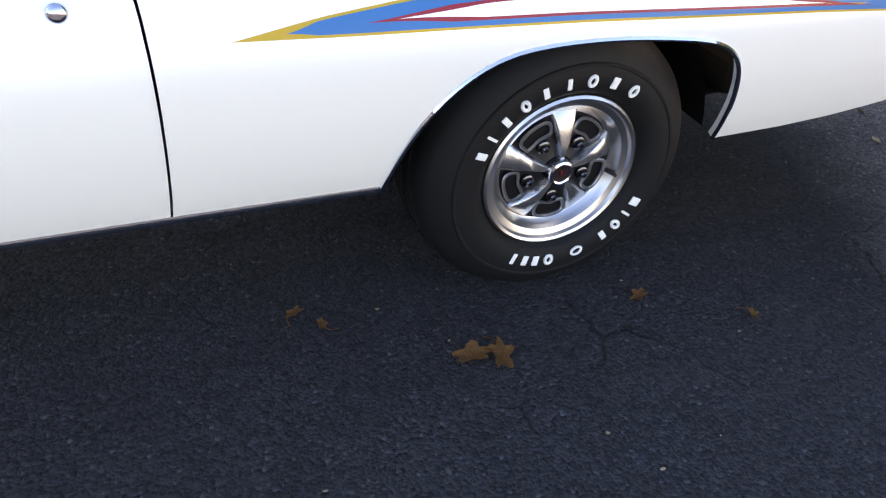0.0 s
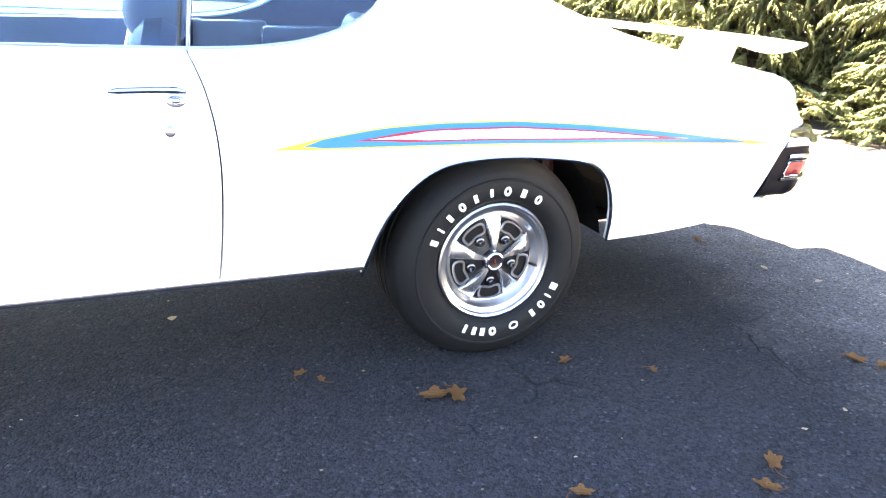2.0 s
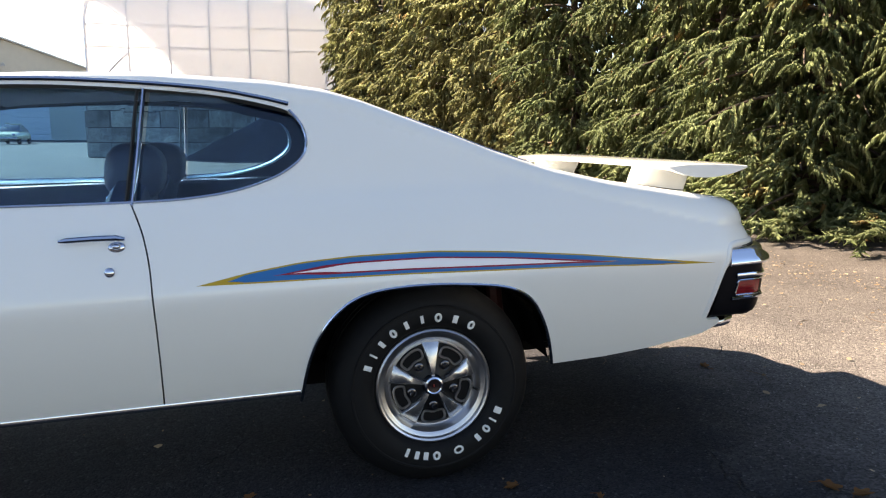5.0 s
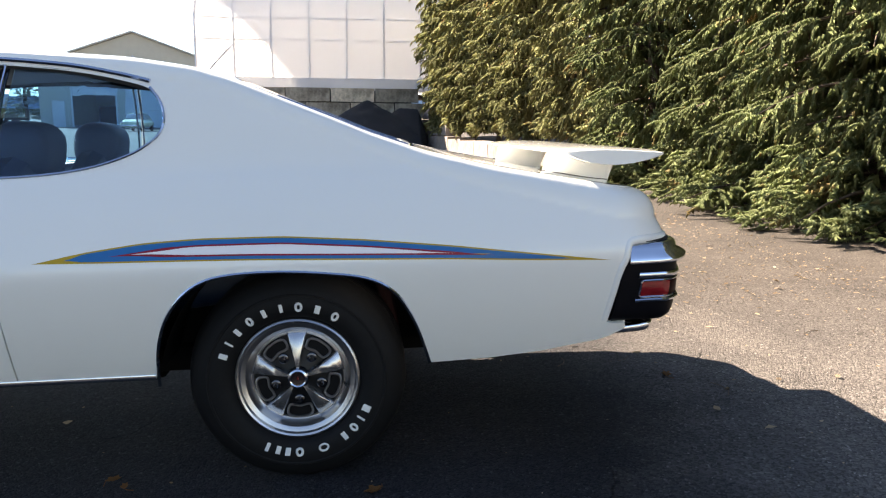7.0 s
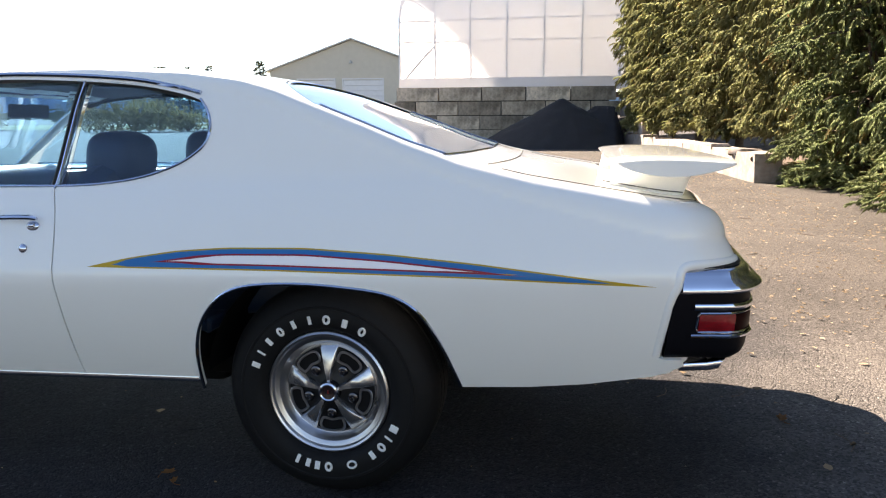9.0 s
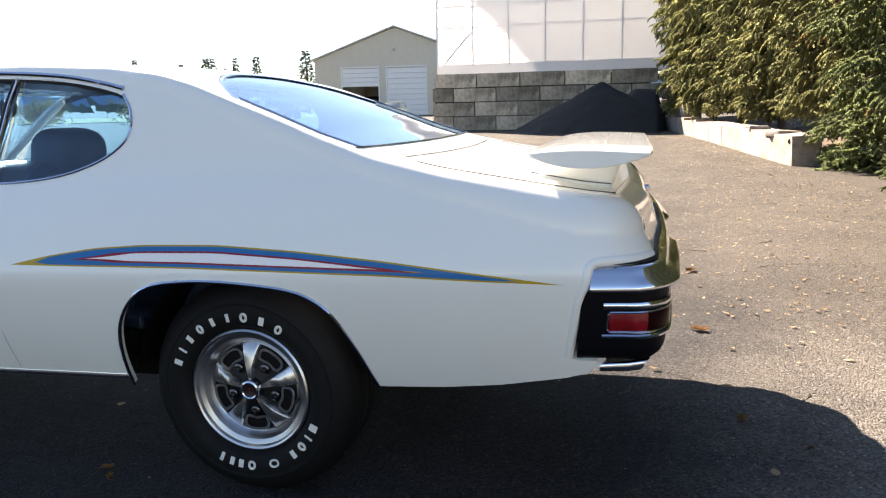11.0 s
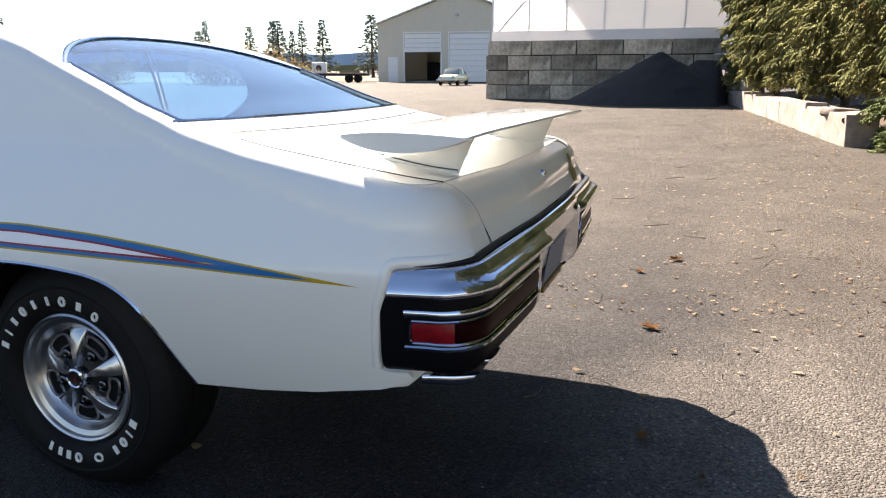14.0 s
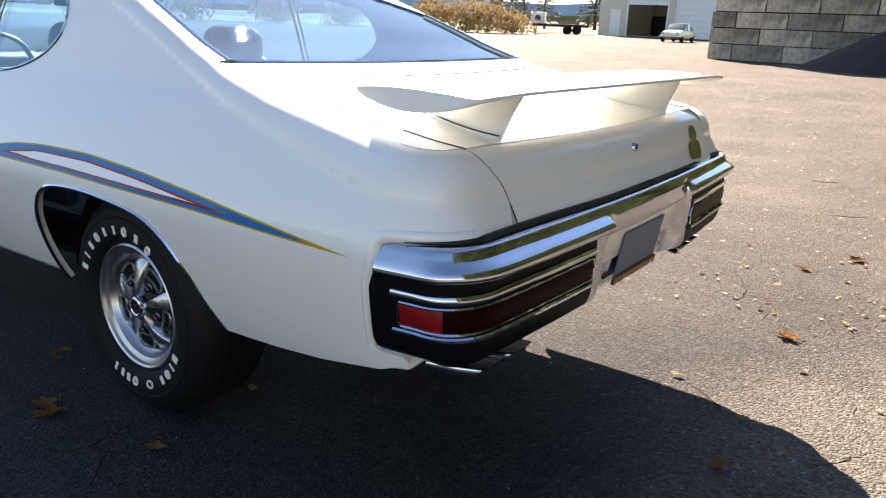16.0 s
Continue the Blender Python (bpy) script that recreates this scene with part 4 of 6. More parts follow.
    part("cap_centre", bm_lathe([(0.023, -0.005), (0.012, -0.003), (0.0, -0.003)], 28), mat("cap_black", (0.02, 0.01, 0.01), 0.2, coat=1.0), root, "black centre cap")
    bd = bmesh.new()
    bm_box((0.004, 0.002, 0.010), Matrix.Translation((0, -0.005, 0.002)), 0, 1, bd)
    part("cap_mark", bd, mat("cap_red", (0.15, 0.01, 0.01), 0.3), root)
    vs = bm_tube([(0.146, 0.03, -0.034), (0.150, 0.012, -0.032), (0.153, -0.006, -0.030)], 0.0045, 8)
    part("valve_stem", vs, SEAL, root, "black rubber valve stem")
    # raised white marks: one short block for each character of the tyre's name, and a ring
    marks = [(157.5, 0.020, 1), (147, 0.010, 0), (136, 0.017, 1), (124, 0.019, 2), (112, 0.016, 1), (99, 0.013, 1), (86, 0.021, 2), (72, 0.021, 1), (58, 0.020, 2)]
    marks2 = [(-25.5, 0.027, 1), (-34.5, 0.010, 0), (-43.5, 0.020, 2), (-53.5, 0.018, 1), (-91, 0.022, 2), (-100, 0.020, 1), (-107.5, 0.018, 1), (-116, 0.017, 0)]
    for deg, wd, kind in marks + marks2:
        lowr = deg < 0
        b = bmesh.new()
        hgt = 0.029
        wd *= 1.12
        if kind == 2:
            ring_pts = [(math.cos(t) * (wd / 2 - 0.003), 0, math.sin(t) * (hgt / 2 - 0.003)) for t in np.linspace(0, 2 * math.pi, 17)]
            bm_tube(ring_pts, 0.0042, 6, up=(0, 1, 0), cap=False, bm=b)
        elif kind == 1:
            bm_box((wd * 0.74, 0.003, hgt * 0.92), None, 0.0013, 2, b)
        else:
            bm_box((wd * 0.6, 0.003, hgt), None, 0.001, 1, b)
        r = 0.236 if lowr else 0.240
        o = part("sidewall_mark", b, WHITE_LETTER, root)
        a = radians(deg)
        o.matrix_basis = Matrix.Translation((r * math.cos(a), -0.0275, r * math.sin(a))) @ Matrix.Rotation(-(a - math.pi / 2), 4, "Y") @ Matrix.Rotation(radians(4), 4, "X")
    a = radians(-72)
    b = bm_tube([(math.cos(t) * 0.014, 0, math.sin(t) * 0.011) for t in np.linspace(0, 2 * math.pi, 25)], 0.0035, 6, up=(0, 1, 0), cap=False)
    o = part("sidewall_ring", b, WHITE_LETTER, root)
    o.matrix_basis = Matrix.Translation((0.236 * math.cos(a), -0.0275, 0.236 * math.sin(a))) @ Matrix.Rotation(-(a + math.pi / 2), 4, "Y")
    return root


wheel = build_wheel()
wheel.parent = car
WHEEL_SIZE = Matrix.Scale(1.025, 4)
wheel.matrix_basis = pose(-0.018, -0.004, 0.354) @ WHEEL_SIZE
copy_thing(wheel, pose(-0.018, 2 * CY + 0.004, 0.354, 0, 0, 180))
copy_thing(wheel, pose(-2.93, -0.004, 0.354, 0, 25, 0))
copy_thing(wheel, pose(-2.93, 2 * CY + 0.004, 0.354, 0, 10, 180))

# ---- rear bumper ----
def bumper_line(s):
    """Plan of the bumper at its start height: along the flank, round the corner, across; s from 0 in metres."""
    x0, y0, rc = 0.996, -0.101, 0.115
    L1 = 1.240 - rc - x0
    arc = rc * math.pi / 2
    if s < L1:
        return x0 + s, y0 + 0.01 * (s / L1), 0.0, -1.0
    if s < L1 + arc:
        t = (s - L1) / rc
        return x0 + L1 + rc * math.sin(t), y0 + 0.01 + rc * (1 - math.cos(t)), math.sin(t), -math.cos(t)
    y = y0 + 0.01 + rc + s - L1 - arc
    k = 1 - ((y - CY) / (CY - 0.01)) ** 2
    return 1.240 + 0.028 * k, y, 1.0, 0.0


def s_of_y(y):
    return y - (-0.101 + 0.01 + 0.115) + 0.13 + 0.115 * math.pi / 2


S_MID = s_of_y(CY)
S_IN = s_of_y(0.495)      # inner end of the lamps


def bump_pt(s, d, z):
    lean = max(0.0, 1 - s / 0.25)
    x, y, nx, ny = bumper_line(s)
    return Vector((x + nx * d + lean * ((z - 0.52) * 0.11 + 0.013), y + ny * d + (0.035 * (0.70 - z) / 0.2 if z < 0.70 else 0) * (1 - nx) * 0.9, z))


def sweep(profile, ss, closed=True):
    bm = bmesh.new()
    rows = [[bm.verts.new(bump_pt(s, d, z)) for d, z in (profile or centre_profile(s))] for s in ss]
    n = len(rows[0])
    for A, B in zip(rows, rows[1:]):
        for i in range(n if closed else n - 1):
            bm.faces.new((A[i], A[(i + 1) % n], B[(i + 1) % n], B[i]))
    if closed:
        bm.faces.new(rows[0])
        bm.faces.new(rows[-1])
    return bm


def centre_profile(s):
    """The middle section dips inwards behind the plate."""
    q = min(max((s - S_IN) / 0.08, 0.0), 1.0)
    q = q * q * (3 - 2 * q)
    return [(a[0] * (1 - q) + b[0] * q, a[1] * (1 - q) + b[1] * q) for a, b in zip(HOLD, CENTRE)]


def mirror_bm(bm):
    bmesh.ops.transform(bm, matrix=Matrix.Translation((0, 2 * CY, 0)) @ Matrix.Diagonal((1, -1, 1, 1)), verts=bm.verts)
    return bm


ss_all = list(np.linspace(0.0, 0.13, 8)) + list(np.linspace(0.145, 0.31, 14)) + list(np.linspace(0.34, S_MID, 22))


def both_halves(profile, ss):
    bm = sweep(profile, ss)
    tmp = bpy.data.meshes.new("tmp")
    bm.to_mesh(tmp)
    b2 = bmesh.new()
    b2.from_mesh(tmp)
    mirror_bm(b2)
    b2.to_mesh(tmp)
    b2.free()
    bm.from_mesh(tmp)
    bpy.data.meshes.remove(tmp)
    return bm


# upper bar: a steep lip and a broad ledge over the lamps, plain in the middle, one slope on the flank
UPPER = [(-0.05, 0.774), (-0.008, 0.774), (0.000, 0.772), (0.004, 0.765), (0.006, 0.754), (0.011, 0.749), (0.022, 0.743), (0.033, 0.737), (0.040, 0.730), (0.041, 0.721), (0.036, 0.713), (0.018, 0.709), (-0.05, 0.708)]
PLAIN = [(-0.05, 0.774), (-0.008, 0.774), (0.000, 0.772), (0.004, 0.766), (0.008, 0.758), (0.0105, 0.748), (0.012, 0.738), (0.013, 0.728), (0.0135, 0.718), (0.0135, 0.708), (0.012, 0.700), (0.008, 0.697), (-0.05, 0.697)]


SIDE = [(-0.05, 0.774), (-0.008, 0.774), (-0.002, 0.772), (0.003, 0.766), (0.007, 0.757), (0.0115, 0.748), (0.0155, 0.739), (0.0195, 0.730), (0.022, 0.722), (0.023, 0.716), (0.0215, 0.711), (0.016, 0.7085), (-0.05, 0.708)]


def bar_profile(s):
    k = min(max((S_IN + 0.035 - s) / 0.03, 0.0), 1.0) ** 0.5
    b = min(max((s - 0.14) / 0.15, 0.0), 1.0)      # the sloping flank turns into lip and ledge round the corner
    both = [(p[0] * k + q[0] * (1 - k), p[1] * k + q[1] * (1 - k)) for p, q in zip(UPPER, PLAIN)]
    return [(p[0] * b + q[0] * (1 - b), p[1] * b + q[1] * (1 - b)) for p, q in zip(both, SIDE)]


def upper_bar():
    bm = bmesh.new()
    ss = sorted([0.022] + [q for q in ss_all if q > 0.025] + [S_IN + d for d in (0.0, 0.006, 0.012, 0.018, 0.024, 0.029, 0.033, 0.0355)])
    for flip in (False, True):
        rows = []
        for s in ss:
            pts = [bump_pt(s, d, z) for d, z in bar_profile(s)]
            rows.append([bm.verts.new((p.x, 2 * CY - p.y, p.z) if flip else p) for p in pts])
        n = len(UPPER)
        for A, B in zip(rows, rows[1:]):
            for i in range(n):
                bm.faces.new((A[i], A[(i + 1) % n], B[(i + 1) % n], B[i]))
        bm.faces.new(rows[0])
    return bm


bumper = part("rear_bumper", upper_bar(), CHROME, car, "full-width chrome rear bumper with inset lamps", 50)
lamp_ss = [s for s in ss_all if s < S_IN - 0.04] + [S_IN - 0.034]
MID = [(-0.04, 0.711), (0.010, 0.711), (0.0105, 0.675), (0.009, 0.640), (0.006, 0.600), (0.004, 0.570), (0.000, 0.545), (-0.010, 0.524), (-0.028, 0.509), (-0.05, 0.506), (-0.05, 0.52)]
part("lamp_housing", sweep(MID, lamp_ss), INSET, bumper, "glossy black lamp surround", 40)
part("lamp_housing", mirror_bm(sweep(MID, lamp_ss)), INSET, bumper, "glossy black lamp surround", 40)
mid_ss = list(np.linspace(S_IN - 0.034, S_IN + 0.09, 9)) + list(np.linspace(S_IN + 0.12, S_MID, 6))
HOLD = [(-0.05, 0.708), (0.010, 0.706), (0.0105, 0.68), (0.0095, 0.65), (0.006, 0.60), (0.000, 0.545), (-0.010, 0.524), (-0.05, 0.506), (-0.05, 0.52)]
CENTRE = [(-0.06, 0.700), (-0.004, 0.700), (-0.009, 0.68), (-0.017, 0.65), (-0.028, 0.60), (-0.039, 0.545), (-0.050, 0.517), (-0.08, 0.500), (-0.08, 0.52)]
part("bumper_centre", both_halves(None, mid_ss), CHROME, bumper, "chrome middle section", 40)
side_ss = [0.085, 0.10, 0.115, 0.13, 0.145, 0.16, 0.175, 0.19]
back_ss = [0.192, 0.20] + [s for s in lamp_ss if 0.205 < s < S_IN - 0.06] + [S_IN - 0.05]
for k in (0, 1):
    fl = mirror_bm if k else (lambda b: b)
    part("marker_lens", fl(sweep([(-0.02, 0.650), (0.010, 0.650), (0.0125, 0.64), (0.0105, 0.608), (0.008, 0.599), (-0.02, 0.599)], side_ss)), LENS_RED, bumper, "red side marker lens")
    part("tail_lens", fl(sweep([(-0.02, 0.650), (0.010, 0.650), (0.0125, 0.64), (0.0105, 0.608), (0.008, 0.599), (-0.02, 0.599)], back_ss)), LENS_DARK, bumper, "dark red tail lens")
    rib_ss = [0.066, 0.072] + side_ss + back_ss
    part("bright_rib", fl(sweep([(0.004, 0.681), (0.015, 0.680), (0.0185, 0.674), (0.0185, 0.668), (0.015, 0.662), (0.004, 0.661)], rib_ss)), CHROME, bumper, "narrow chrome rib above the lamp")
    part("bright_rib", fl(sweep([(0.000, 0.591), (0.012, 0.591), (0.016, 0.587), (0.015, 0.581), (0.010, 0.578), (0.000, 0.578)], rib_ss)), CHROME, bumper, "narrow chrome rib below the lamp")
    ring = [bump_pt(s, 0.011, 0.6525) for s in side_ss + back_ss] + [bump_pt(S_IN - 0.042, 0.010, 0.625)] + \
           [bump_pt(s, 0.009, 0.5965) for s in (side_ss + back_ss)[::-1]] + [bump_pt(0.079, 0.009, 0.605), bump_pt(0.080, 0.011, 0.645)]
    part("lamp_bezel", fl(bm_tube([*ring, ring[0]], 0.0035, 6, cap=False)), CHROME, bumper, "thin bright lamp bezel")
    # body bead round the bumper's end
    bead = [(1.035, 0.42), (0.987, 0.515), (1.002, 0.60), (1.018, 0.70), (1.032, 0.725), (1.037, 0.762), (1.046, 0.784), (1.07, 0.790), (1.12, 0.790), (1.20, 0.789), (1.27, 0.788)]
    pts = [tuple(p) for p in up(chain(bead[1:], 2), -0.009)]
    if k:
        pts = [(x, 2 * CY - y, z) for x, y, z in pts]
    part("bumper_bead", bm_tube(pts, 0.0145, 12), PAINT, car, "white filler bead beside the bumper")
    # valance piece and exhaust tips
    va = bm_prism([(0.955, 0.51), (1.08, 0.51), (1.085, 0.485), (1.035, 0.440), (0.97, 0.428)], 0.015, 0.10, 0.006)
    part("valance_end", fl(va), PAINT, car, "white lower corner panel")
    for y, xe in ((0.120, 1.205), (0.235, 1.210)):
        ex = bmesh.new()
        N = 20
        rows = []
        for q, k in ((0.0, 0.80), (0.0, 1.0), (-0.01, 1.04), (-0.06, 1.0), (-0.14, 0.9)):
            rows.append([ex.verts.new((xe + q + 0.018 * (math.sin(t) - 1) * (q > -0.02), y + k * 0.050 * math.copysign(abs(math.cos(t)) ** 0.45, math.cos(t)) + q * 0.25, 0.454 + k * 0.019 * math.copysign(abs(math.sin(t)) ** 0.6, math.sin(t)))) for t in [2 * math.pi * c / N for c in range(N)]])
        rows.insert(0, [ex.verts.new((xe - 0.10, v.co.y, v.co.z)) for v in rows[0]])
        for A, B in zip(rows, rows[1:]):
            for c in range(N):
                ex.faces.new((A[c], A[(c + 1) % N], B[(c + 1) % N], B[c]))
        tip = part("exhaust_tip", fl(ex), CHROME, car, "chrome oval exhaust tip", 50)
    pp = bm_tube([(1.05, 0.16, 0.463), (0.85, 0.17, 0.45), (0.5, 0.25, 0.40)], 0.032, 10)
    part("exhaust_pipe", fl(pp), UNDER, car)
seal_pts = [tuple(p) for p in up([(u, 0.778) for u in np.linspace(1.10, 1.0 + CW + 0.83, 70)], 0.001)]
seal_r = [min(0.009, 0.001 + 0.0006 * i) for i in range(70)]
part("bumper_seal", bm_tube(seal_pts + [(x, 2 * CY - y, z) for x, y, z in seal_pts[::-1]], 0.008, 6, radii=seal_r + seal_r[::-1]), SEAL, car, "black strip above the bumper")
# licence plate holder, leaning, with blank plate
pl = bm_box((0.004, 0.30, 0.135), pose(1.248, CY, 0.603, 0, 11, 0), 0.002, 1)
part("licence_plate", pl, PLATE_BLUE, bumper, "blank blue licence plate")
pf = bmesh.new()
bm_box((0.012, 0.31, 0.024), pose(1.238, CY, 0.527, 0, 11, 0), 0.003, 1, pf)
part("plate_frame", pf, BRASS, bumper, "brass coloured plate frame")
for dy in (-0.1, 0.1):
    sc = bm_tube([(1.241, CY + dy, 0.527), (1.249, CY + dy, 0.527)], 0.006, 8)
    part("plate_screw", sc, STEEL, bumper)

# ---- tail wing ----
def wing_bm():
    bm = bmesh.new()
    N = 40
    ys_ = [0.016, 0.019, 0.025, 0.035, 0.05, 0.08, 0.12, 0.17, 0.23, 0.3, 0.45, 0.62, CY]
    ys_ = ys_ + [2 * CY - y for y in ys_[-2::-1]]
    rings = []
    for y in ys_:
        q = min(y - 0.016, 2 * CY - 0.016 - y)
        end = max(0.0, 1 - q / 0.20) ** 1.5
        edge = 0.93 if q < 0.001 else (0.98 if q < 0.004 else 1.0)
        x0, x1 = 0.880 - 0.02 * (1 - end), 1.206 + 0.010 * (1 - end)
        thick = 0.014 + 0.027 * end
        zt = 1.070 + 0.006 * (1 - end)
        ring = []
        for k in range(N):
            t = 2 * math.pi * k / N
            c = (1 - math.cos(t)) / 2
            if t < math.pi:
                h = 0.004 * math.sin(math.pi * c) + 0.0025
            else:
                h = -thick * (math.sin(math.pi * c ** 0.85) ** 0.8 if c < 1 else 0.0) - 0.0035
            z = zt - 0.018 * c + h - (0.014 - 0.006 * end) * (1 - c) ** 5
            x = x0 + (x1 - x0) * c
            xm, zm = (x0 + x1) / 2, zt - 0.009 - thick * 0.4
            ring.append(bm.verts.new((xm + (x - xm) * edge, y, zm + (z - zm) * edge)))
        rings.append(ring)
    for A, B in zip(rings, rings[1:]):
        for k in range(N):
            bm.faces.new((A[k], A[(k + 1) % N], B[(k + 1) % N], B[k]))
    bm.faces.new(rings[0])
    bm.faces.new(rings[-1])
    return bm


wing = part("tail_wing", wing_bm(), PAINT, car, "white tail wing with drooped tips", 40)
for s in (1, -1):
    bm = bmesh.new()
    rows = []
    for z, x0, x1, hw, yc in ((0.90, 0.80, 1.080, 0.014, 0.300), (0.945, 0.845, 1.097, 0.016, 0.298), (0.975, 0.860, 1.109, 0.019, 0.297), (1.01, 0.870, 1.125, 0.025, 0.296), (1.055, 0.880, 1.148, 0.034, 0.295)):
        row = []
        for k in range(20):
            t = 2 * math.pi * k / 20
            x = (x0 + x1) / 2 + (x1 - x0) / 2 * math.copysign(abs(math.cos(t)) ** 0.8, math.cos(t))
            y = yc + hw * math.sin(t) + 0.16 * ((x0 + x1) / 2 - x) * min(1.0, (1.055 - z) / 0.1)
            row.append(bm.verts.new((x, y if s > 0 else 2 * CY - y, z)))
        rows.append(row)
    for A, B in zip(rows, rows[1:]):
        for k in range(20):
            bm.faces.new((A[k], A[(k + 1) % 20], B[(k + 1) % 20], B[k]))
    part("wing_pedestal", bm, PAINT, wing, "white wing pedestal on the boot lid", 60)
    gs = [(x, 0.298 + 0.16 * (0.971 - x) - 0.016 * math.sin(math.pi * q)) for q, x in zip(np.linspace(0, 1, 14), np.linspace(0.85, 1.095, 14))]
    gs = [(x, y - 0.007, float(topskin(np.array([[x, y]]))[0][2]) + 0.009) for x, y in gs]
    if s < 0:
        gs = [(x, 2 * CY - y, z) for x, y, z in gs]
    part("pedestal_gasket", bm_tube(gs, 0.0018, 6), SEAL, wing)

# ---- cabin ----
fl_ = bmesh.new()
bm_box((2.05, 1.42, 0.05), pose(-1.5, CY, 0.53), 0.01, 1, fl_)
bm_box((0.8, 1.0, 0.05), pose(-0.1, CY, 0.53), 0.01, 1, fl_)
bm_box((0.06, 0.98, 0.55), pose(0.0, CY, 0.72, 0, -20, 0), 0.01, 1, fl_)
bm_box((0.62, 1.30, 0.02), pose(0.20, CY, 0.985), 0.005, 1, fl_)
part("cabin_floor", fl_, VINYL, car, "black cabin trim and rear shelf")
for s in (1, -1):
    yc = CY - s * 0.66
    b = bmesh.new()
    bm_box((1.6, 0.05, 0.56), pose(-1.55, CY - s * 0.75, 0.735), 0.02, 2, b)
    bm_box((0.50, 0.05, 0.42), pose(-0.72, CY - s * 0.75, 0.80), 0.02, 2, b)
    bm_box((0.80, 0.05, 0.20), pose(-0.10, CY - s * 0.70, 0.89), 0.02, 2, b)
    part("door_card", b, VINYL, car)
hd = sheet([(x, y) for x, y in left[4:]] + [(x, y) for x, y in gt[2:-2]] + right[4:][::-1], lambda xy: topskin(xy) - np.array([0, 0, 0.035]), 0.09, 0, 0)
sheet_ob("headliner", hd, mat("dark_cloth", (0.007, 0.016, 0.036), 0.9), car)


def seat(x, y, bench=False):
    w = 1.15 if bench else 0.52
    b = bmesh.new()
    bm_box((0.52, w, 0.18), pose(x, y, 0.62, 0, -6, 0), 0.06, 3, b)
    s_ = part("rear_bench" if bench else "bucket_seat", b, VINYL, car, "black vinyl bench" if bench else "black vinyl bucket seat")
    b = bmesh.new()
    if bench:
        bm_box((0.15, w, 0.48), pose(x + 0.27, y, 0.83, 0, 16, 0), 0.06, 3, b)
    else:
        N = 20
        rows = []
        for dx, sx in ((-0.065, 0.80), (-0.045, 0.95), (0.0, 1.0), (0.045, 0.95), (0.06, 0.82)):
            rows.append([b.verts.new((dx, sx * 0.26 * math.copysign(abs(math.cos(t)) ** 0.55, math.cos(t)), 0.30 + sx * 0.30 * math.copysign(abs(math.sin(t)) ** 0.7, math.sin(t)))) for t in [2 * math.pi * k / N for k in range(N)]])
        for A, B in zip(rows, rows[1:]):
            for k in range(N):
                b.faces.new((A[k], A[(k + 1) % N], B[(k + 1) % N], B[k]))
        b.faces.new(rows[0])
        b.faces.new(rows[-1])
        bmesh.ops.transform(b, matrix=pose(x + 0.22, y, 0.52, 0, 16, 0), verts=b.verts)
    part("backrest", b, VINYL, s_)
    if not bench:
        b = bmesh.new()
        bm_box((0.19, 0.28, 0.20), pose(x + 0.375, y, 1.105, 0, 8, 0), 0.075, 4, b)
        part("headrest", b, VINYL, s_, "black headrest")
    return s_


seat(-1.35, CY - 0.36)
seat(-1.35, CY + 0.36)
seat(-0.42, CY, True)
b = bmesh.new()
bm_box((0.35, 1.40, 0.25), pose(-2.18, CY, 0.93), 0.06, 3, b)
part("dashboard", b, VINYL, car, "black dashboard")
a = bm_tube([(math.cos(t) * 0.0, math.cos(t) * 0.19, math.sin(t) * 0.19) for t in np.linspace(0, 2 * math.pi, 33)], 0.012, 8, cap=False, up=(1, 0, 0))
bm_box((0.02, 0.34, 0.03), None, 0.006, 1, a)
bmesh.ops.transform(a, matrix=pose(-1.86, CY - 0.36, 0.98, 0, 25, 0), verts=a.verts)
part("steering_wheel", a, SEAL, car, "black steering wheel")
a = bm_box((0.02, 0.24, 0.06), pose(-1.66, CY, 1.315, 0, 10, 0), 0.008, 2)
part("mirror", a, SEAL, car, "inside rear-view mirror")
# wing mirror on the door, chrome
a = bm_box((0.07, 0.13, 0.085), pose(-1.98, -0.115, 1.12), 0.025, 3)
bm_tube([(-1.98, -0.06, 1.05), (-1.98, -0.10, 1.10)], 0.015, 8, bm=a)
part("door_mirror", a, CHROME, car, "chrome door mirror")

# ---- yard: block wall, pile, greenhouse, barn ----
def block_mesh(l, w, h, seed):
    rnd = random.Random(seed)
    bm = bmesh.new()
    bmesh.ops.create_cube(bm, size=1)
    for v in bm.verts:
        v.co = Vector((v.co.x * (l - 0.034), v.co.y * w, v.co.z * (h - 0.030)))
    bmesh.ops.bevel(bm, geom=bm.edges[:], offset=0.012, segments=1, affect="EDGES")
    for v in bm.verts:
        v.co += Vector((rnd.uniform(-1, 1), rnd.uniform(-1, 1), rnd.uniform(-1, 1))) * 0.008
    me = bpy.data.meshes.new("block")
    bm.to_mesh(me)
    bm.free()
    return me


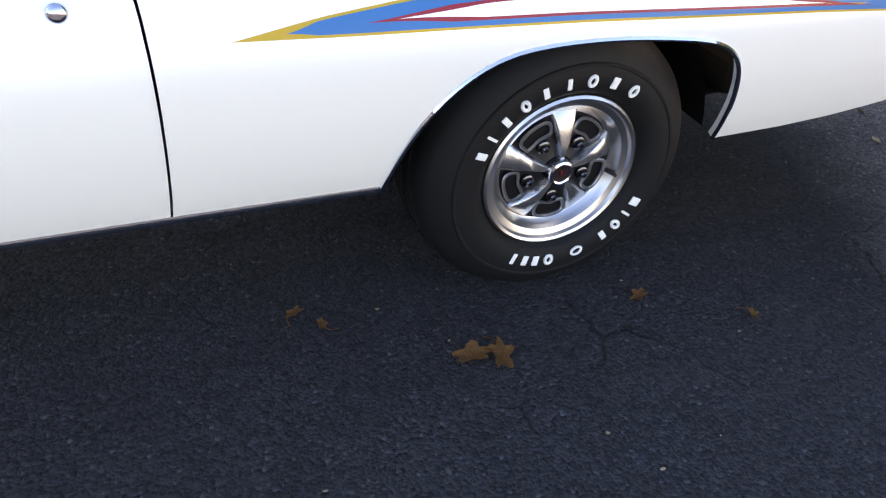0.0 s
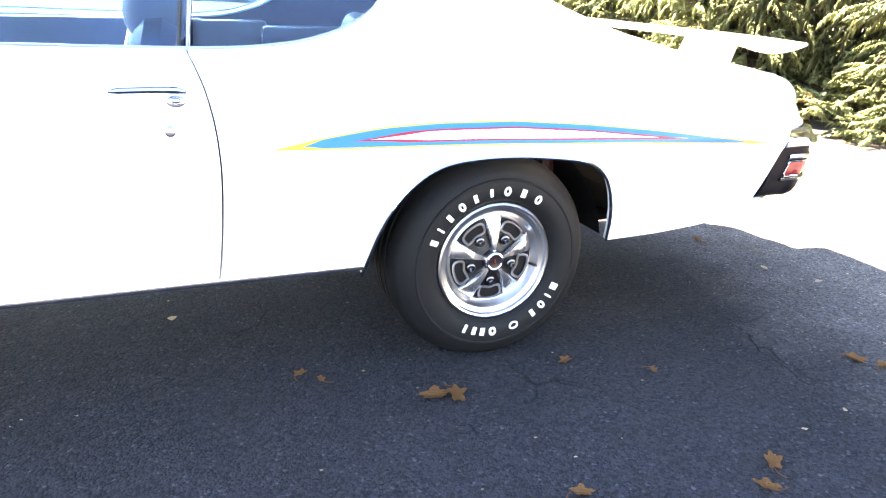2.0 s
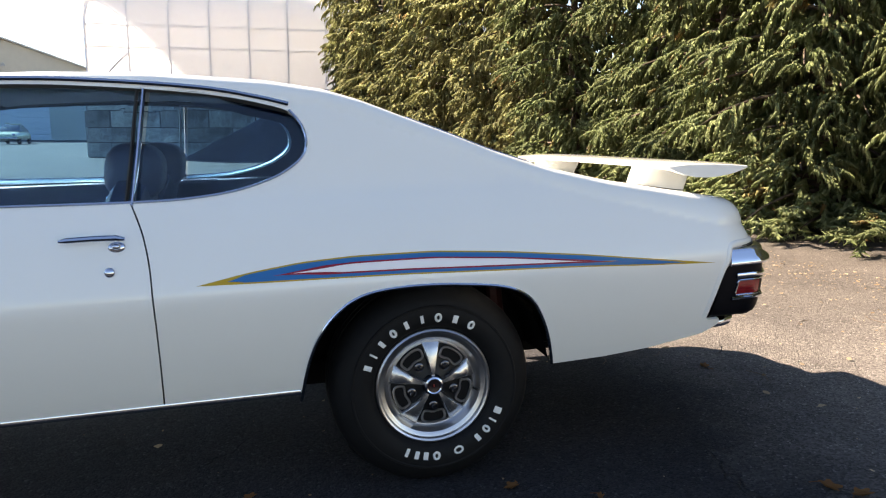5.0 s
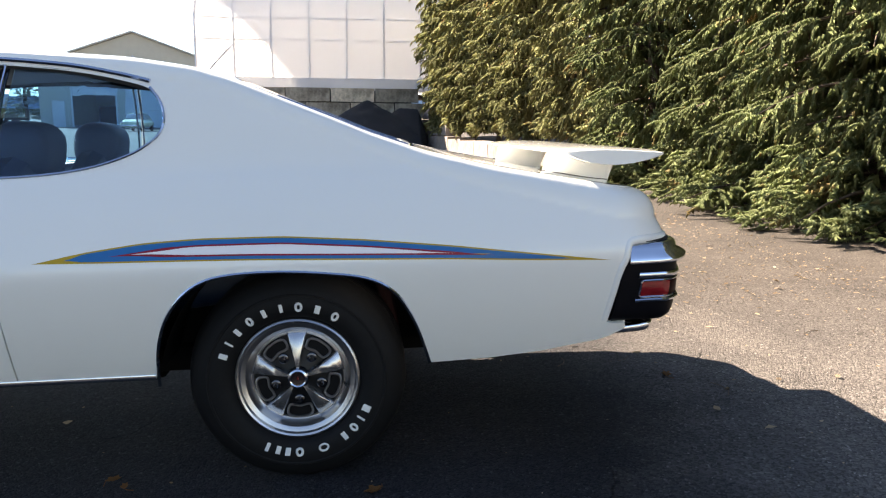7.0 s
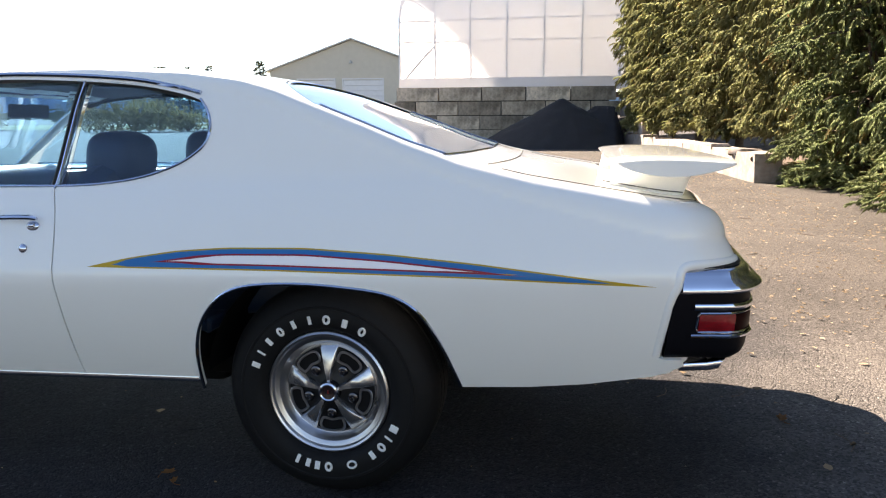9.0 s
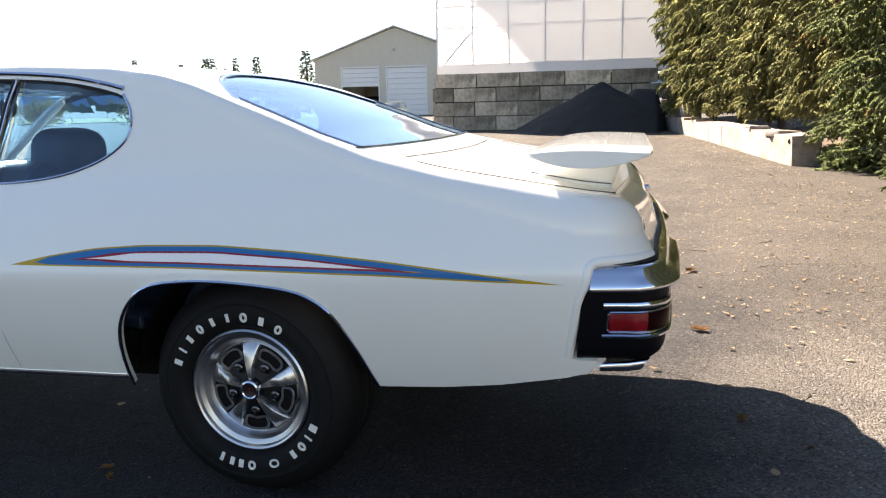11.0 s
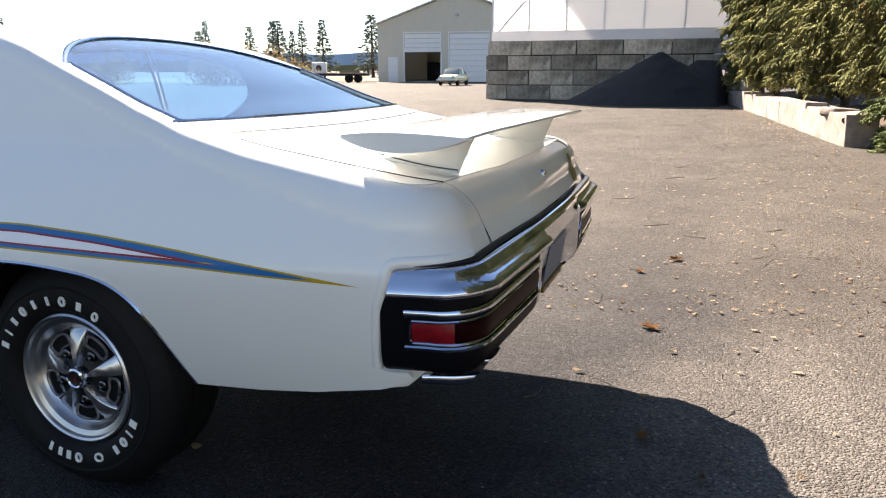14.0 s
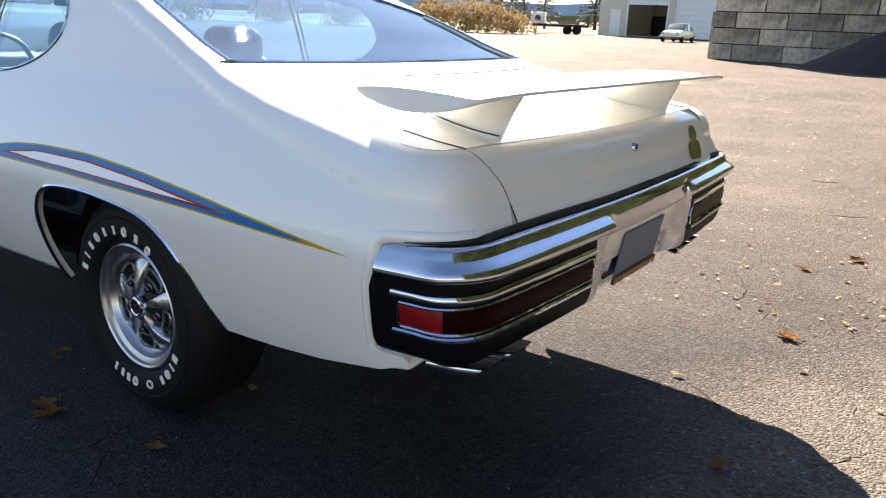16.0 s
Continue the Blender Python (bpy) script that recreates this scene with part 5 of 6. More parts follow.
def build_block_wall():
    wall = empty("block_wall", "tall wall of stacked grey concrete blocks, weathered and stained", "wall")
    wall["kind"] = "structure"
    wall.matrix_basis = FAR
    L, H, y = 1.826, 0.59, 29.14
    full = [block_mesh(L, 0.6, H, k) for k in range(5)]
    halfm = [block_mesh(L / 2, 0.6, H, 10 + k) for k in range(2)]
    for me in full + halfm:
        me.materials.append(CONCRETE)
    rnd = random.Random(3)
    for row in range(4):
        x = -7.10 + (0.10 if row == 3 else 0.0)
        first = row in (0, 2)
        while x < 1.9:
            l = L / 2 if first else L
            o = new("block", (halfm if first else full)[rnd.randrange(2 if first else 5)])
            first = False
            o.parent = wall
            o.location = (x + l / 2, y + rnd.uniform(-0.025, 0.025), H / 2 + row * H)
            o.rotation_euler = (0, rnd.uniform(-0.004, 0.004), rnd.uniform(-0.008, 0.008))
            x += l
    # black slab added behind the blocks so their joints look shaded
    core = new("wall_core", block_mesh(8.9, 0.36, 2.26, 77))
    core.data.materials.append(PILE)
    core.parent = wall
    core.location = (-2.6, y, 1.13)
    # return wall behind the open end
    for row in range(4):
        for k in range(4):
            o = new("block", full[k % 3])
            o.parent = wall
            o.location = (-6.79, y + 1.24 + k * L, H / 2 + row * H)
            o.rotation_euler = (0, 0, math.pi / 2)


build_block_wall()


def build_pile():
    bm = bmesh.new()
    nx, ny = 90, 44
    grid = []
    for j in range(ny + 1):
        row = []
        for i in range(nx + 1):
            x, y = -3.9 + 6.25 * i / nx, 23.2 + 5.6 * j / ny
            cone = 1.84 - 0.54 * math.hypot(x, (y - 27.1) * 1.1)
            shelf = 1.52 - 0.62 * max(0.0, math.hypot(x - 1.65, y - 27.7) - 0.35)
            z = max(cone, shelf) - max(0.0, x - 2.05) * 2.5
            z = min(z, 1.80 - 0.05 * abs(x))
            rough = noise.noise(Vector((x * 2.2, y * 2.2, 3))) * 0.09 + noise.noise(Vector((x * 9, y * 9, 7))) * 0.04
            row.append(bm.verts.new((x, y, max(-0.08, z + rough * (0.5 if z > 0 else 0.2)))))
        grid.append(row)
    for j in range(ny):
        for i in range(nx):
            bm.faces.new((grid[j][i], grid[j][i + 1], grid[j + 1][i + 1], grid[j + 1][i]))
    bmesh.ops.delete(bm, geom=[f for f in bm.faces if max(v.co.z for v in f.verts) <= -0.05], context="FACES")
    o = part("mulch_mound", bm, PILE, None, "", 180)
    o.matrix_basis = FAR
    tagged(o, "dark mulch heaped against the block wall, with a lower shoulder", "pile")


build_pile()


def build_low_wall():
    root = empty("retaining_wall", "low retaining wall of pale stained concrete blocks beside the hedge", "wall")
    root["kind"] = "structure"
    rnd = random.Random(9)
    me = [block_mesh(1.83, 0.5, 0.58, 30 + k) for k in range(3)]
    for m_ in me:
        m_.materials.append(PALE_CONCRETE)
    a, b = Vector((3.85, 11.95, 0)), Vector((2.30, 28.5, 0))
    d = (b - a).normalized()
    L = (b - a).length
    s, k = 0.93, 0
    ang = math.atan2(d.y, d.x)
    while s < L:
        p = a + d * s
        top = 1 if s < L - 5.5 else (2 if s < L - 2.6 else 3)
        for row in range(top):
            o = new("block", me[rnd.randrange(3)])
            o.parent = root
            o.location = (p.x + 0.25, p.y + (0.7 if row % 2 else 0), ground_z(p.x, p.y) + 0.23 + row * 0.58 + rnd.uniform(-0.02, 0.03))
            o.rotation_euler = (rnd.uniform(-0.02, 0.02), rnd.uniform(-0.03, 0.03), ang + rnd.uniform(-0.03, 0.03))
        s += 1.85
    # raised bed behind it
    bm = bmesh.new()
    nx, ny = 8, 40
    grid = [[bm.verts.new((3.85 - 1.5 * j / ny + 0.45 + i * 0.8, 12.15 + 17 * j / ny, ground_z(3.5, 12.15 + 17 * j / ny) + (0.34 if i else 0.26) + 0.12 * noise.noise(Vector((i * 1.3, j * 0.7, 0))))) for i in range(nx)] for j in range(ny + 1)]
    for j in range(ny):
        for i in range(nx - 1):
            bm.faces.new((grid[j][i], grid[j][i + 1], grid[j + 1][i + 1], grid[j + 1][i]))
    front = [bm.verts.new((v.co.x, v.co.y, -0.2)) for v in grid[0]]
    for i in range(nx - 1):
        bm.faces.new((front[i], front[i + 1], grid[0][i + 1], grid[0][i]))
    o = part("planting_bed", bm, SOIL, None, "", 180)
    tagged(o, "raised brown soil bed under the conifers", "soil", kind="structure")


build_low_wall()


def build_greenhouse():
    root = empty("hoop_greenhouse", "white plastic film hoop greenhouse standing behind the block wall", "greenhouse")
    root.matrix_basis = FAR
    x0, n, sp_ = -7.02, 12, 1.545
    yc, R, zb, H = 32.5, 3.0, 2.37, 4.7

    def prof(t, k=1.0):
        # t from 0 (near foot) to 1 (far foot)
        wall = 0.55 * H
        q = min(t, 1 - t)
        sgn = 1 if t <= 0.5 else -1
        if q < 0.22:
            return yc - sgn * R * k, zb + wall * q / 0.22 * k
        a = (q - 0.22) / 0.28 * math.pi / 2
        return yc - sgn * R * math.cos(a) ** 0.8 * k, zb + (wall + (H - wall) * math.sin(a) ** 0.9) * k

    T = [i / 36 for i in range(37)]
    for i in range(n - 1):
        bm = bmesh.new()
        rows = []
        for s in range(7):
            f = s / 6
            sag = 0.05 * math.sin(math.pi * f)
            row = []
            for t in T:
                y, z = prof(t)
                cy, cz = yc, zb
                k = 1 - sag / R
                row.append(bm.verts.new((x0 + (i + f) * sp_, cy + (y - cy) * k, cz + (z - cz) * k)))
            rows.append(row)
        for A, B in zip(rows, rows[1:]):
            for k in range(len(T) - 1):
                bm.faces.new((A[k], A[k + 1], B[k + 1], B[k]))
        part("film_panel", bm, FILM, root)
    hoop = mat("galvanised_tube", (0.55, 0.60, 0.70), 0.5, 0.2)
    for i in range(n):
        pts = [(x0 + i * sp_, *prof(t, 0.985)) for t in T]
        part("hoop", bm_tube(pts, 0.035, 6), hoop, root)
    L = (n - 1) * sp_
    for t in (0.17, 0.24):
        y, z = prof(t, 0.972)
        part("purlin", bm_tube([(x0, y, z), (x0 + L, y, z)], 0.022, 6), hoop, root)
    part("hip_board", bm_box((L, 0.05, 0.55), pose(x0 + L / 2, yc - R - 0.04, zb + 0.12), 0.005, 1), FILM, root)
    part("brace", bm_tube([(x0, prof(0.02)[0] + 0.05, zb + 0.1), (x0 + sp_ * 1.0, prof(0.16)[0] + 0.05, prof(0.16)[1] - 0.1)], 0.03, 6), hoop, root)
    # far gable of film; the near gable stands open
    bm = bmesh.new()
    bm.faces.new([bm.verts.new((x0 + L, *prof(t))) for t in T])
    part("gable", bm, FILM, root)
    bm = bm_box((L, 2 * R, 0.1), pose(x0 + L / 2, yc, zb - 0.3), 0.01, 1)
    part("bench_bed", bm, SOIL, root)


build_greenhouse()


def build_barn():
    root = empty("workshop_barn", "cream metal workshop with two tall white roller doors, one half open", "building")
    # front runs along local x, faces local -y; origin at the left front corner
    W, E, A, D = 16.2, 5.5, 8.4, 22.0
    root.matrix_basis = FAR @ pose(-29.4, 67.45, 0, 0, 0, 8)
    d1, d2 = (2.75, 6.35), (7.25, 11.1)
    DH = 4.6
    wall_ = bmesh.new()
    # front wall pieces round the two doors
    for a, b, z0, z1 in ((0, d1[0], 0, E), (d1[1], d2[0], 0, E), (d2[1], W, 0, E), (d1[0], d1[1], DH, E), (d2[0], d2[1], DH, E)):
        bm_box((b - a, 0.2, z1 - z0), pose((a + b) / 2, 0.1, (z0 + z1) / 2), 0, 1, wall_)
    part("front_wall", wall_, SIDING, root, "cream ribbed siding")
    g = bm_prism([(0, E), (W, E), (W / 2, A)], 0.0, 0.2)
    part("gable_wall", g, SIDING, root)
    for x in (0.1, W - 0.1):
        part("side_wall", bm_box((0.2, D, E), pose(x, D / 2 + 0.2, E / 2)), SIDING, root)
    part("back_wall", bm_box((W, 0.2, E), pose(W / 2, D, E / 2)), SIDING, root)
    part("barn_floor", bm_box((W - 0.5, D - 0.5, 0.06), pose(W / 2, D / 2 + 0.2, 0.03)), mat("barn_concrete", (0.25, 0.25, 0.25), 0.8, vary=0.1), root)
    for s in (0, 1):
        x0, x1 = (-0.35, W / 2) if s == 0 else (W / 2, W + 0.35)
        z0, z1 = (E - 0.12, A + 0.05) if s == 0 else (A + 0.05, E - 0.12)
        bm = bm_prism([(x0, z0), (x1, z1), (x1, z1 + 0.14), (x0, z0 + 0.14)], -0.4, D + 0.3)
        part("roof", bm, ROOFING, root)
    def roller(x0, x1, z0, z1, slats):
        bm = bmesh.new()
        prof = []
        for k in range(slats):
            za, zb_ = z0 + (z1 - z0) * k / slats, z0 + (z1 - z0) * (k + 1) / slats
            prof += [(0.085, za), (0.035, za + 0.025), (0.035, zb_ - 0.025), (0.085, zb_)]
        A = [bm.verts.new((x0, y, z)) for y, z in prof]
        B = [bm.verts.new((x1, y, z)) for y, z in prof]
        for k in range(len(prof) - 1):
            bm.faces.new((A[k], A[k + 1], B[k + 1], B[k]))
        return bm

    part("roller_door", roller(d2[0], d2[1], 0.0, DH, 9), DOORWHITE, root, "closed white roller door", 20)
    part("roller_door", roller(d1[0], d1[1], DH - 1.75, DH, 4), DOORWHITE, root, "half open white roller door", 20)
    fr = bmesh.new()
    for a, b in (d1, d2):
        for x in (a - 0.06, b + 0.06):
            bm_box((0.12, 0.06, DH + 0.1), pose(x, -0.032, DH / 2), 0, 1, fr)
        bm_box((b - a + 0.24, 0.06, 0.12), pose((a + b) / 2, -0.032, DH + 0.11), 0, 1, fr)
    part("door_frame", fr, DOORWHITE, root)
    part("side_door", bm_box((1.0, 0.06, 2.4), pose(1.55, -0.034, 1.2), 0.01, 1), DOORWHITE, root, "white service door")
    lm = bm_tube([(W / 2, -0.05, 6.3), (W / 2, -0.45, 6.45)], 0.04, 6)
    bmesh.ops.create_cone(lm, cap_ends=True, segments=12, radius1=0.22, radius2=0.05, depth=0.25, matrix=pose(W / 2, -0.5, 6.3))
    part("wall_lamp", lm, ROOFING, root, "small wall lamp")
    # dim things inside
    bm = bm_box((2.2, 3.5, 1.9), pose(5.0, 6.5, 0.98), 0.2, 2)
    part("stored_machine", bm, BLACK, root)


build_barn()


def build_old_sedan():
    root = empty("vintage_sedan", "pale yellow rounded vintage sedan parked before the workshop", "car")
    root.matrix_basis = FAR @ pose(-17.0, 54.2, 0, 0, 0, 92) @ Matrix.Scale(0.86, 4)
    cream = mat("cream_paint", (0.72, 0.68, 0.42), 0.3, coat=0.8)
    bm = bmesh.new()
    secs = [(-2.35, 0.55, 0.62, 0.42), (-2.2, 0.80, 0.80, 0.35), (-1.6, 0.90, 0.95, 0.3), (-0.8, 0.93, 1.02, 0.3), (0, 0.93, 1.02, 0.3), (1.2, 0.92, 1.0, 0.3), (2.0, 0.85, 0.88, 0.32), (2.4, 0.6, 0.66, 0.42)]
    rows = []
    for x, hw, h, zb in secs:
        rows.append([bm.verts.new((x, hw * math.copysign(abs(math.cos(t)) ** 0.5, math.cos(t)), zb + (h - zb) * (0.5 + 0.5 * math.copysign(abs(math.sin(t)) ** 0.6, math.sin(t))))) for t in [2 * math.pi * k / 20 for k in range(20)]])
    for A, B in zip(rows, rows[1:]):
        for k in range(20):
            bm.faces.new((A[k], A[(k + 1) % 20], B[(k + 1) % 20], B[k]))
    bm.faces.new(rows[0])
    bm.faces.new(rows[-1])
    part("body", bm, cream, root)
    bm = bmesh.new()
    rows = []
    for x, hw, z in ((-1.0, 0.72, 1.0), (-0.55, 0.66, 1.42), (-0.2, 0.62, 1.52), (0.7, 0.62, 1.52), (1.15, 0.64, 1.38), (1.7, 0.70, 0.98)):
        rows.append([bm.verts.new((x, y, zz)) for y, zz in ((-hw - 0.1, 0.96), (-hw, z - 0.05), (-hw * 0.7, z), (hw * 0.7, z), (hw, z - 0.05), (hw + 0.1, 0.96))])
    for A, B in zip(rows, rows[1:]):
        for k in range(5):
            bm.faces.new((A[k], A[k + 1], B[k + 1], B[k]))
    part("cabin", bm, mat("dark_glass", (0.16, 0.18, 0.18), 0.15, coat=1.0), root)
    bm = bm_box((1.25, 1.22, 0.07), pose(0.25, 0, 1.50), 0.03, 2)
    part("roof", bm, cream, root)
    for x in (-1.45, 1.45):
        for s in (-1, 1):
            o = part("wheel", bm_lathe([(0.05, -0.1), (0.22, -0.1), (0.33, -0.07), (0.33, 0.1), (0.05, 0.1)], 24), RUBBER, root)
            o.location = (x, s * 0.78, 0.33)
    bm = bmesh.new()
    bm_box((0.12, 1.75, 0.14), pose(-2.42, 0, 0.50), 0.04, 2, bm)
    part("bumper", bm, CHROME, root)
    for s in (-1, 1):
        bm = bmesh.new()
        bmesh.ops.create_uvsphere(bm, u_segments=12, v_segments=8, radius=0.11, matrix=pose(-2.30, s * 0.62, 0.74))
        part("headlight", bm, CHROME, root)


build_old_sedan()

# ---- conifers ----
def twig_cloud(anchors, dirs, rnd, leaf=0.055, width=0.011, per=14, length=0.34, droop=0.75):
    """Small hanging sprays: a row of narrow blades along a bent twig. Returns arrays of vertices and quads."""
    n = len(anchors)
    k = np.arange(per)
    t = (k + 0.5) / per
    L = length * rnd.uniform(0.55, 1.25, (n, 1))
    d = dirs / np.linalg.norm(dirs, axis=1, keepdims=True)
    down = np.array([0, 0, -1.0])
    axis = d[:, None, :] * (1 - droop * t[None, :, None] * 0.9) + down * (droop * t[None, :, None])
    axis = axis / np.linalg.norm(axis, axis=2, keepdims=True)
    step = (L / per)[:, :, None] * axis
    pos = anchors[:, None, :] + np.cumsum(step, axis=1)
    side = np.cross(axis, rnd.normal(size=(n, 1, 3)))
    side = side / np.linalg.norm(side, axis=2, keepdims=True)
    sgn = np.where(k % 2 == 0, 1.0, -1.0)[None, :, None]
    spread = rnd.uniform(0.55, 1.0, (n, per, 1))
    way = axis * 0.80 + side * sgn * spread * 0.75 + rnd.normal(size=(n, per, 3)) * 0.10 + down * 0.15
    way = way / np.linalg.norm(way, axis=2, keepdims=True)
    ll = leaf * rnd.uniform(0.7, 1.3, (n, per, 1)) * (1.15 - 0.5 * t)[None, :, None]
    nrm = np.cross(way, axis)
    wd = np.cross(way, nrm + 0.55 * rnd.normal(size=(n, per, 3)))
    wd = wd / (np.linalg.norm(wd, axis=2, keepdims=True) + 1e-9) * width
    a, b, c, e = pos, pos + way * ll * 0.62 + wd, pos + way * ll, pos + way * ll * 0.62 - wd
    V = np.stack([a, b, c, e], 2).reshape(-1, 3)
    F = np.arange(len(V)).reshape(-1, 4)
    return V, F


def fast_mesh(name, V, F, material):
    me = bpy.data.meshes.new(name)
    V = np.asarray(V, np.float32)
    F = np.asarray(F, np.int32)
    me.vertices.add(len(V))
    me.vertices.foreach_set("co", V.ravel())
    me.loops.add(F.size)
    me.loops.foreach_set("vertex_index", F.ravel())
    me.polygons.add(len(F))
    me.polygons.foreach_set("loop_start", np.arange(len(F), dtype=np.int32) * F.shape[1])
    me.polygons.foreach_set("loop_total", np.full(len(F), F.shape[1], np.int32))
    me.polygons.foreach_set("use_smooth", np.full(len(F), F.shape[1] == 3))
    me.update(calc_edges=True)
    me.validate()
    me.materials.append(material)
    return me


def fingers(anchors, dirs, hang, rnd, per=9, length=0.28, leaf=0.14, width=0.012):
    """Spruce sprays: plump fingers hanging along a drooping twig; each finger tapers from the twig."""
    n = len(anchors)
    k = np.arange(per)
    t = (k + 0.6) / per
    L = length * rnd.uniform(0.6, 1.25, (n, 1))
    down = np.array([0, 0, -1.0])
    d = dirs / np.linalg.norm(dirs, axis=1, keepdims=True)
    h = hang[:, None, None]
    axis = d[:, None, :] * (1 - 0.45 * h * t[None, :, None]) + down * h * (0.30 + 1.0 * t[None, :, None])
    axis = axis / np.linalg.norm(axis, axis=2, keepdims=True)
    pos = anchors[:, None, :] + np.cumsum((L / per)[:, :, None] * axis, axis=1)
    side = np.cross(axis, down + 0.4 * rnd.normal(size=(n, 1, 3)))
    side = side / (np.linalg.norm(side, axis=2, keepdims=True) + 1e-6)
    sgn = np.where(k % 2 == 0, 1.0, -1.0)[None, :, None] * np.where(k == per - 1, 0.1, 1.0)[None, :, None]
    way = axis * 0.50 + side * sgn * rnd.uniform(0.35, 0.80, (n, per, 1)) * (1 - 0.30 * h) + rnd.normal(size=(n, per, 3)) * 0.26 + down * 1.15 * h
    way = (way / np.linalg.norm(way, axis=2, keepdims=True)).reshape(-1, 3)
    pos = pos.reshape(-1, 3)
    m = len(pos)
    ll = (leaf * rnd.uniform(0.6, 1.25, (n, per, 1)) * (1.15 - 0.4 * t)[None, :, None]).reshape(-1, 1)
    u = np.cross(way, rnd.normal(size=(m, 3)))
    u = u / (np.linalg.norm(u, axis=1, keepdims=True) + 1e-6)
    w = np.cross(u, way)
    bend = (u * rnd.normal(size=(m, 1)) + w * rnd.normal(size=(m, 1))) * 0.07 * ll
    r = width * rnd.uniform(0.75, 1.25, (m, 1))
    verts = [pos + (u * math.cos(a) + w * math.sin(a)) * r for a in (0.0, 2.0944, 4.1888)] + [pos + way * ll + bend]
    faces = [(0, 1, 3), (1, 2, 3), (2, 0, 3)]
    V = np.stack(verts, 1).reshape(-1, 3)
    F = (np.arange(m)[:, None, None] * 4 + np.array(faces)[None]).reshape(-1, 3)
    return V, F


def conifer_meshes(seed, H, R, branches, sprays, skirt=0.15, fine_to=3.3, leaf=0.100, width=0.0165, power=0.38, spread=1.45, inner=12, limp=1.0, tuck=0.12):
    """Trunk, limbs and crown; the crown is finest low down, coarser towards the top and close to the trunk."""
    rnd = np.random.default_rng(seed)
    trunk = bm_tube([(0, 0, -0.3), (0.02, 0, H * 0.3), (0, 0.03, H * 0.65), (0, 0, H * 0.97)], 0.1, 10, radii=[R * 0.085, R * 0.07, R * 0.04, 0.012])
    limbs = bmesh.new()
    sets = {0: ([], [], []), 1: ([], [], []), 2: ([], [], [])}
    for i in range(branches):
        h = skirt + (H * 0.97 - skirt) * ((i + rnd.uniform(-0.4, 0.4)) / branches if i else 0.0) ** spread
        f = h / H
        Lb = R * (1 - f) ** power * rnd.uniform(0.66, 1.10) * (0.9 + 0.16 * math.sin(3 * i * 2.39996 + h * 2.1)) + 0.12
        Lb *= 1 - tuck * max(0.0, 1 - h / 3.2) ** 1.6
        a = i * 2.39996 + rnd.normal() * 0.25
        out = np.array([math.cos(a), math.sin(a), 0])
        sidev = np.array([-math.sin(a), math.cos(a), 0])
        rise, fall = rnd.uniform(0.08, 0.30), rnd.uniform(0.20, 0.45)
        if h < 0.5:
            rise = rnd.uniform(0.05, 0.25)
        qs = np.linspace(0, 1, 6)
        pts = np.array([out * Lb * q + sidev * 0.10 * Lb * math.sin(q * 2.5 + i) + np.array([0, 0, max(h + Lb * (rise * q - fall * q ** 2.2) + 0.08, 0.07)]) for q in qs])
        bm_tube([tuple(p) for p in pts], 0.02, 4, cap=False, bm=limbs, radii=[0.006 + 0.028 * (1 - f) * (1 - q) for q in qs])
        level = 0 if h < fine_to else 1
        for lv, m, q0 in ((level, int(sprays * Lb / R * (1 if level == 0 else 0.36)) + 2, 0.58), (2, inner if level == 0 else inner // 2, 0.12)):
            q = rnd.uniform(q0, 1.0, m) ** 0.70 if lv < 2 else rnd.uniform(0.15, 0.62, m)
            base = np.stack([np.interp(q, qs, pts[:, c]) for c in range(3)], 1)
            lat = rnd.uniform(-1, 1, (m, 1)) * (0.50 * (1 - 0.45 * q))[:, None] * min(1.0, Lb)
            A, D, G = sets[lv]
            A.append(base + sidev * lat + np.array([0, 0, 0.035]) * rnd.normal(size=(m, 1)))
            D.append(out * 0.55 + sidev * (np.sign(lat) * 0.5 + rnd.normal(size=(m, 1)) * 0.35) + np.c_[np.zeros((m, 2)), rnd.uniform(-0.1, 0.35, m)])
            G.append(limp * np.clip(rnd.uniform(0.5, 1.3, m) * min(1.0, 0.1 + h / 1.3), 0, 1.3))
    VS, FS, k = [], [], 0
    for lv, (sc, per) in {0: (1.0, 16), 1: (1.5, 12), 2: (1.6, 10)}.items():
        A, D, G = sets[lv]
        if not A:
            continue
        V, F = fingers(np.concatenate(A), np.concatenate(D), np.concatenate(G), rnd, per, 0.32 * (1 + (sc - 1) * 0.6), leaf * sc, width * sc)
        VS.append(V)
        FS.append(F + k)
        k += len(V)
    V, F = np.concatenate(VS), np.concatenate(FS)
    V[:, 2] = np.maximum(V[:, 2], 0.02)
    return trunk, limbs, fast_mesh("crown", V, F, NEEDLES)


def conifer(name, seed, H, R, branches, sprays, label, needle, **kw):
    trunk_bm, limbs_bm, crown_me = conifer_meshes(seed, H, R, branches, sprays, **kw)
    crown_me.materials[0] = needle
    root = empty(name, label, "tree")
    part("trunk", trunk_bm, BARK, root, "", 60)
    part("branchwork", limbs_bm, BARK, root, "", 60)["kind"] = "stuff"
    c = new("crown", crown_me)
    c.parent = root
    c["kind"] = "stuff"
    return root


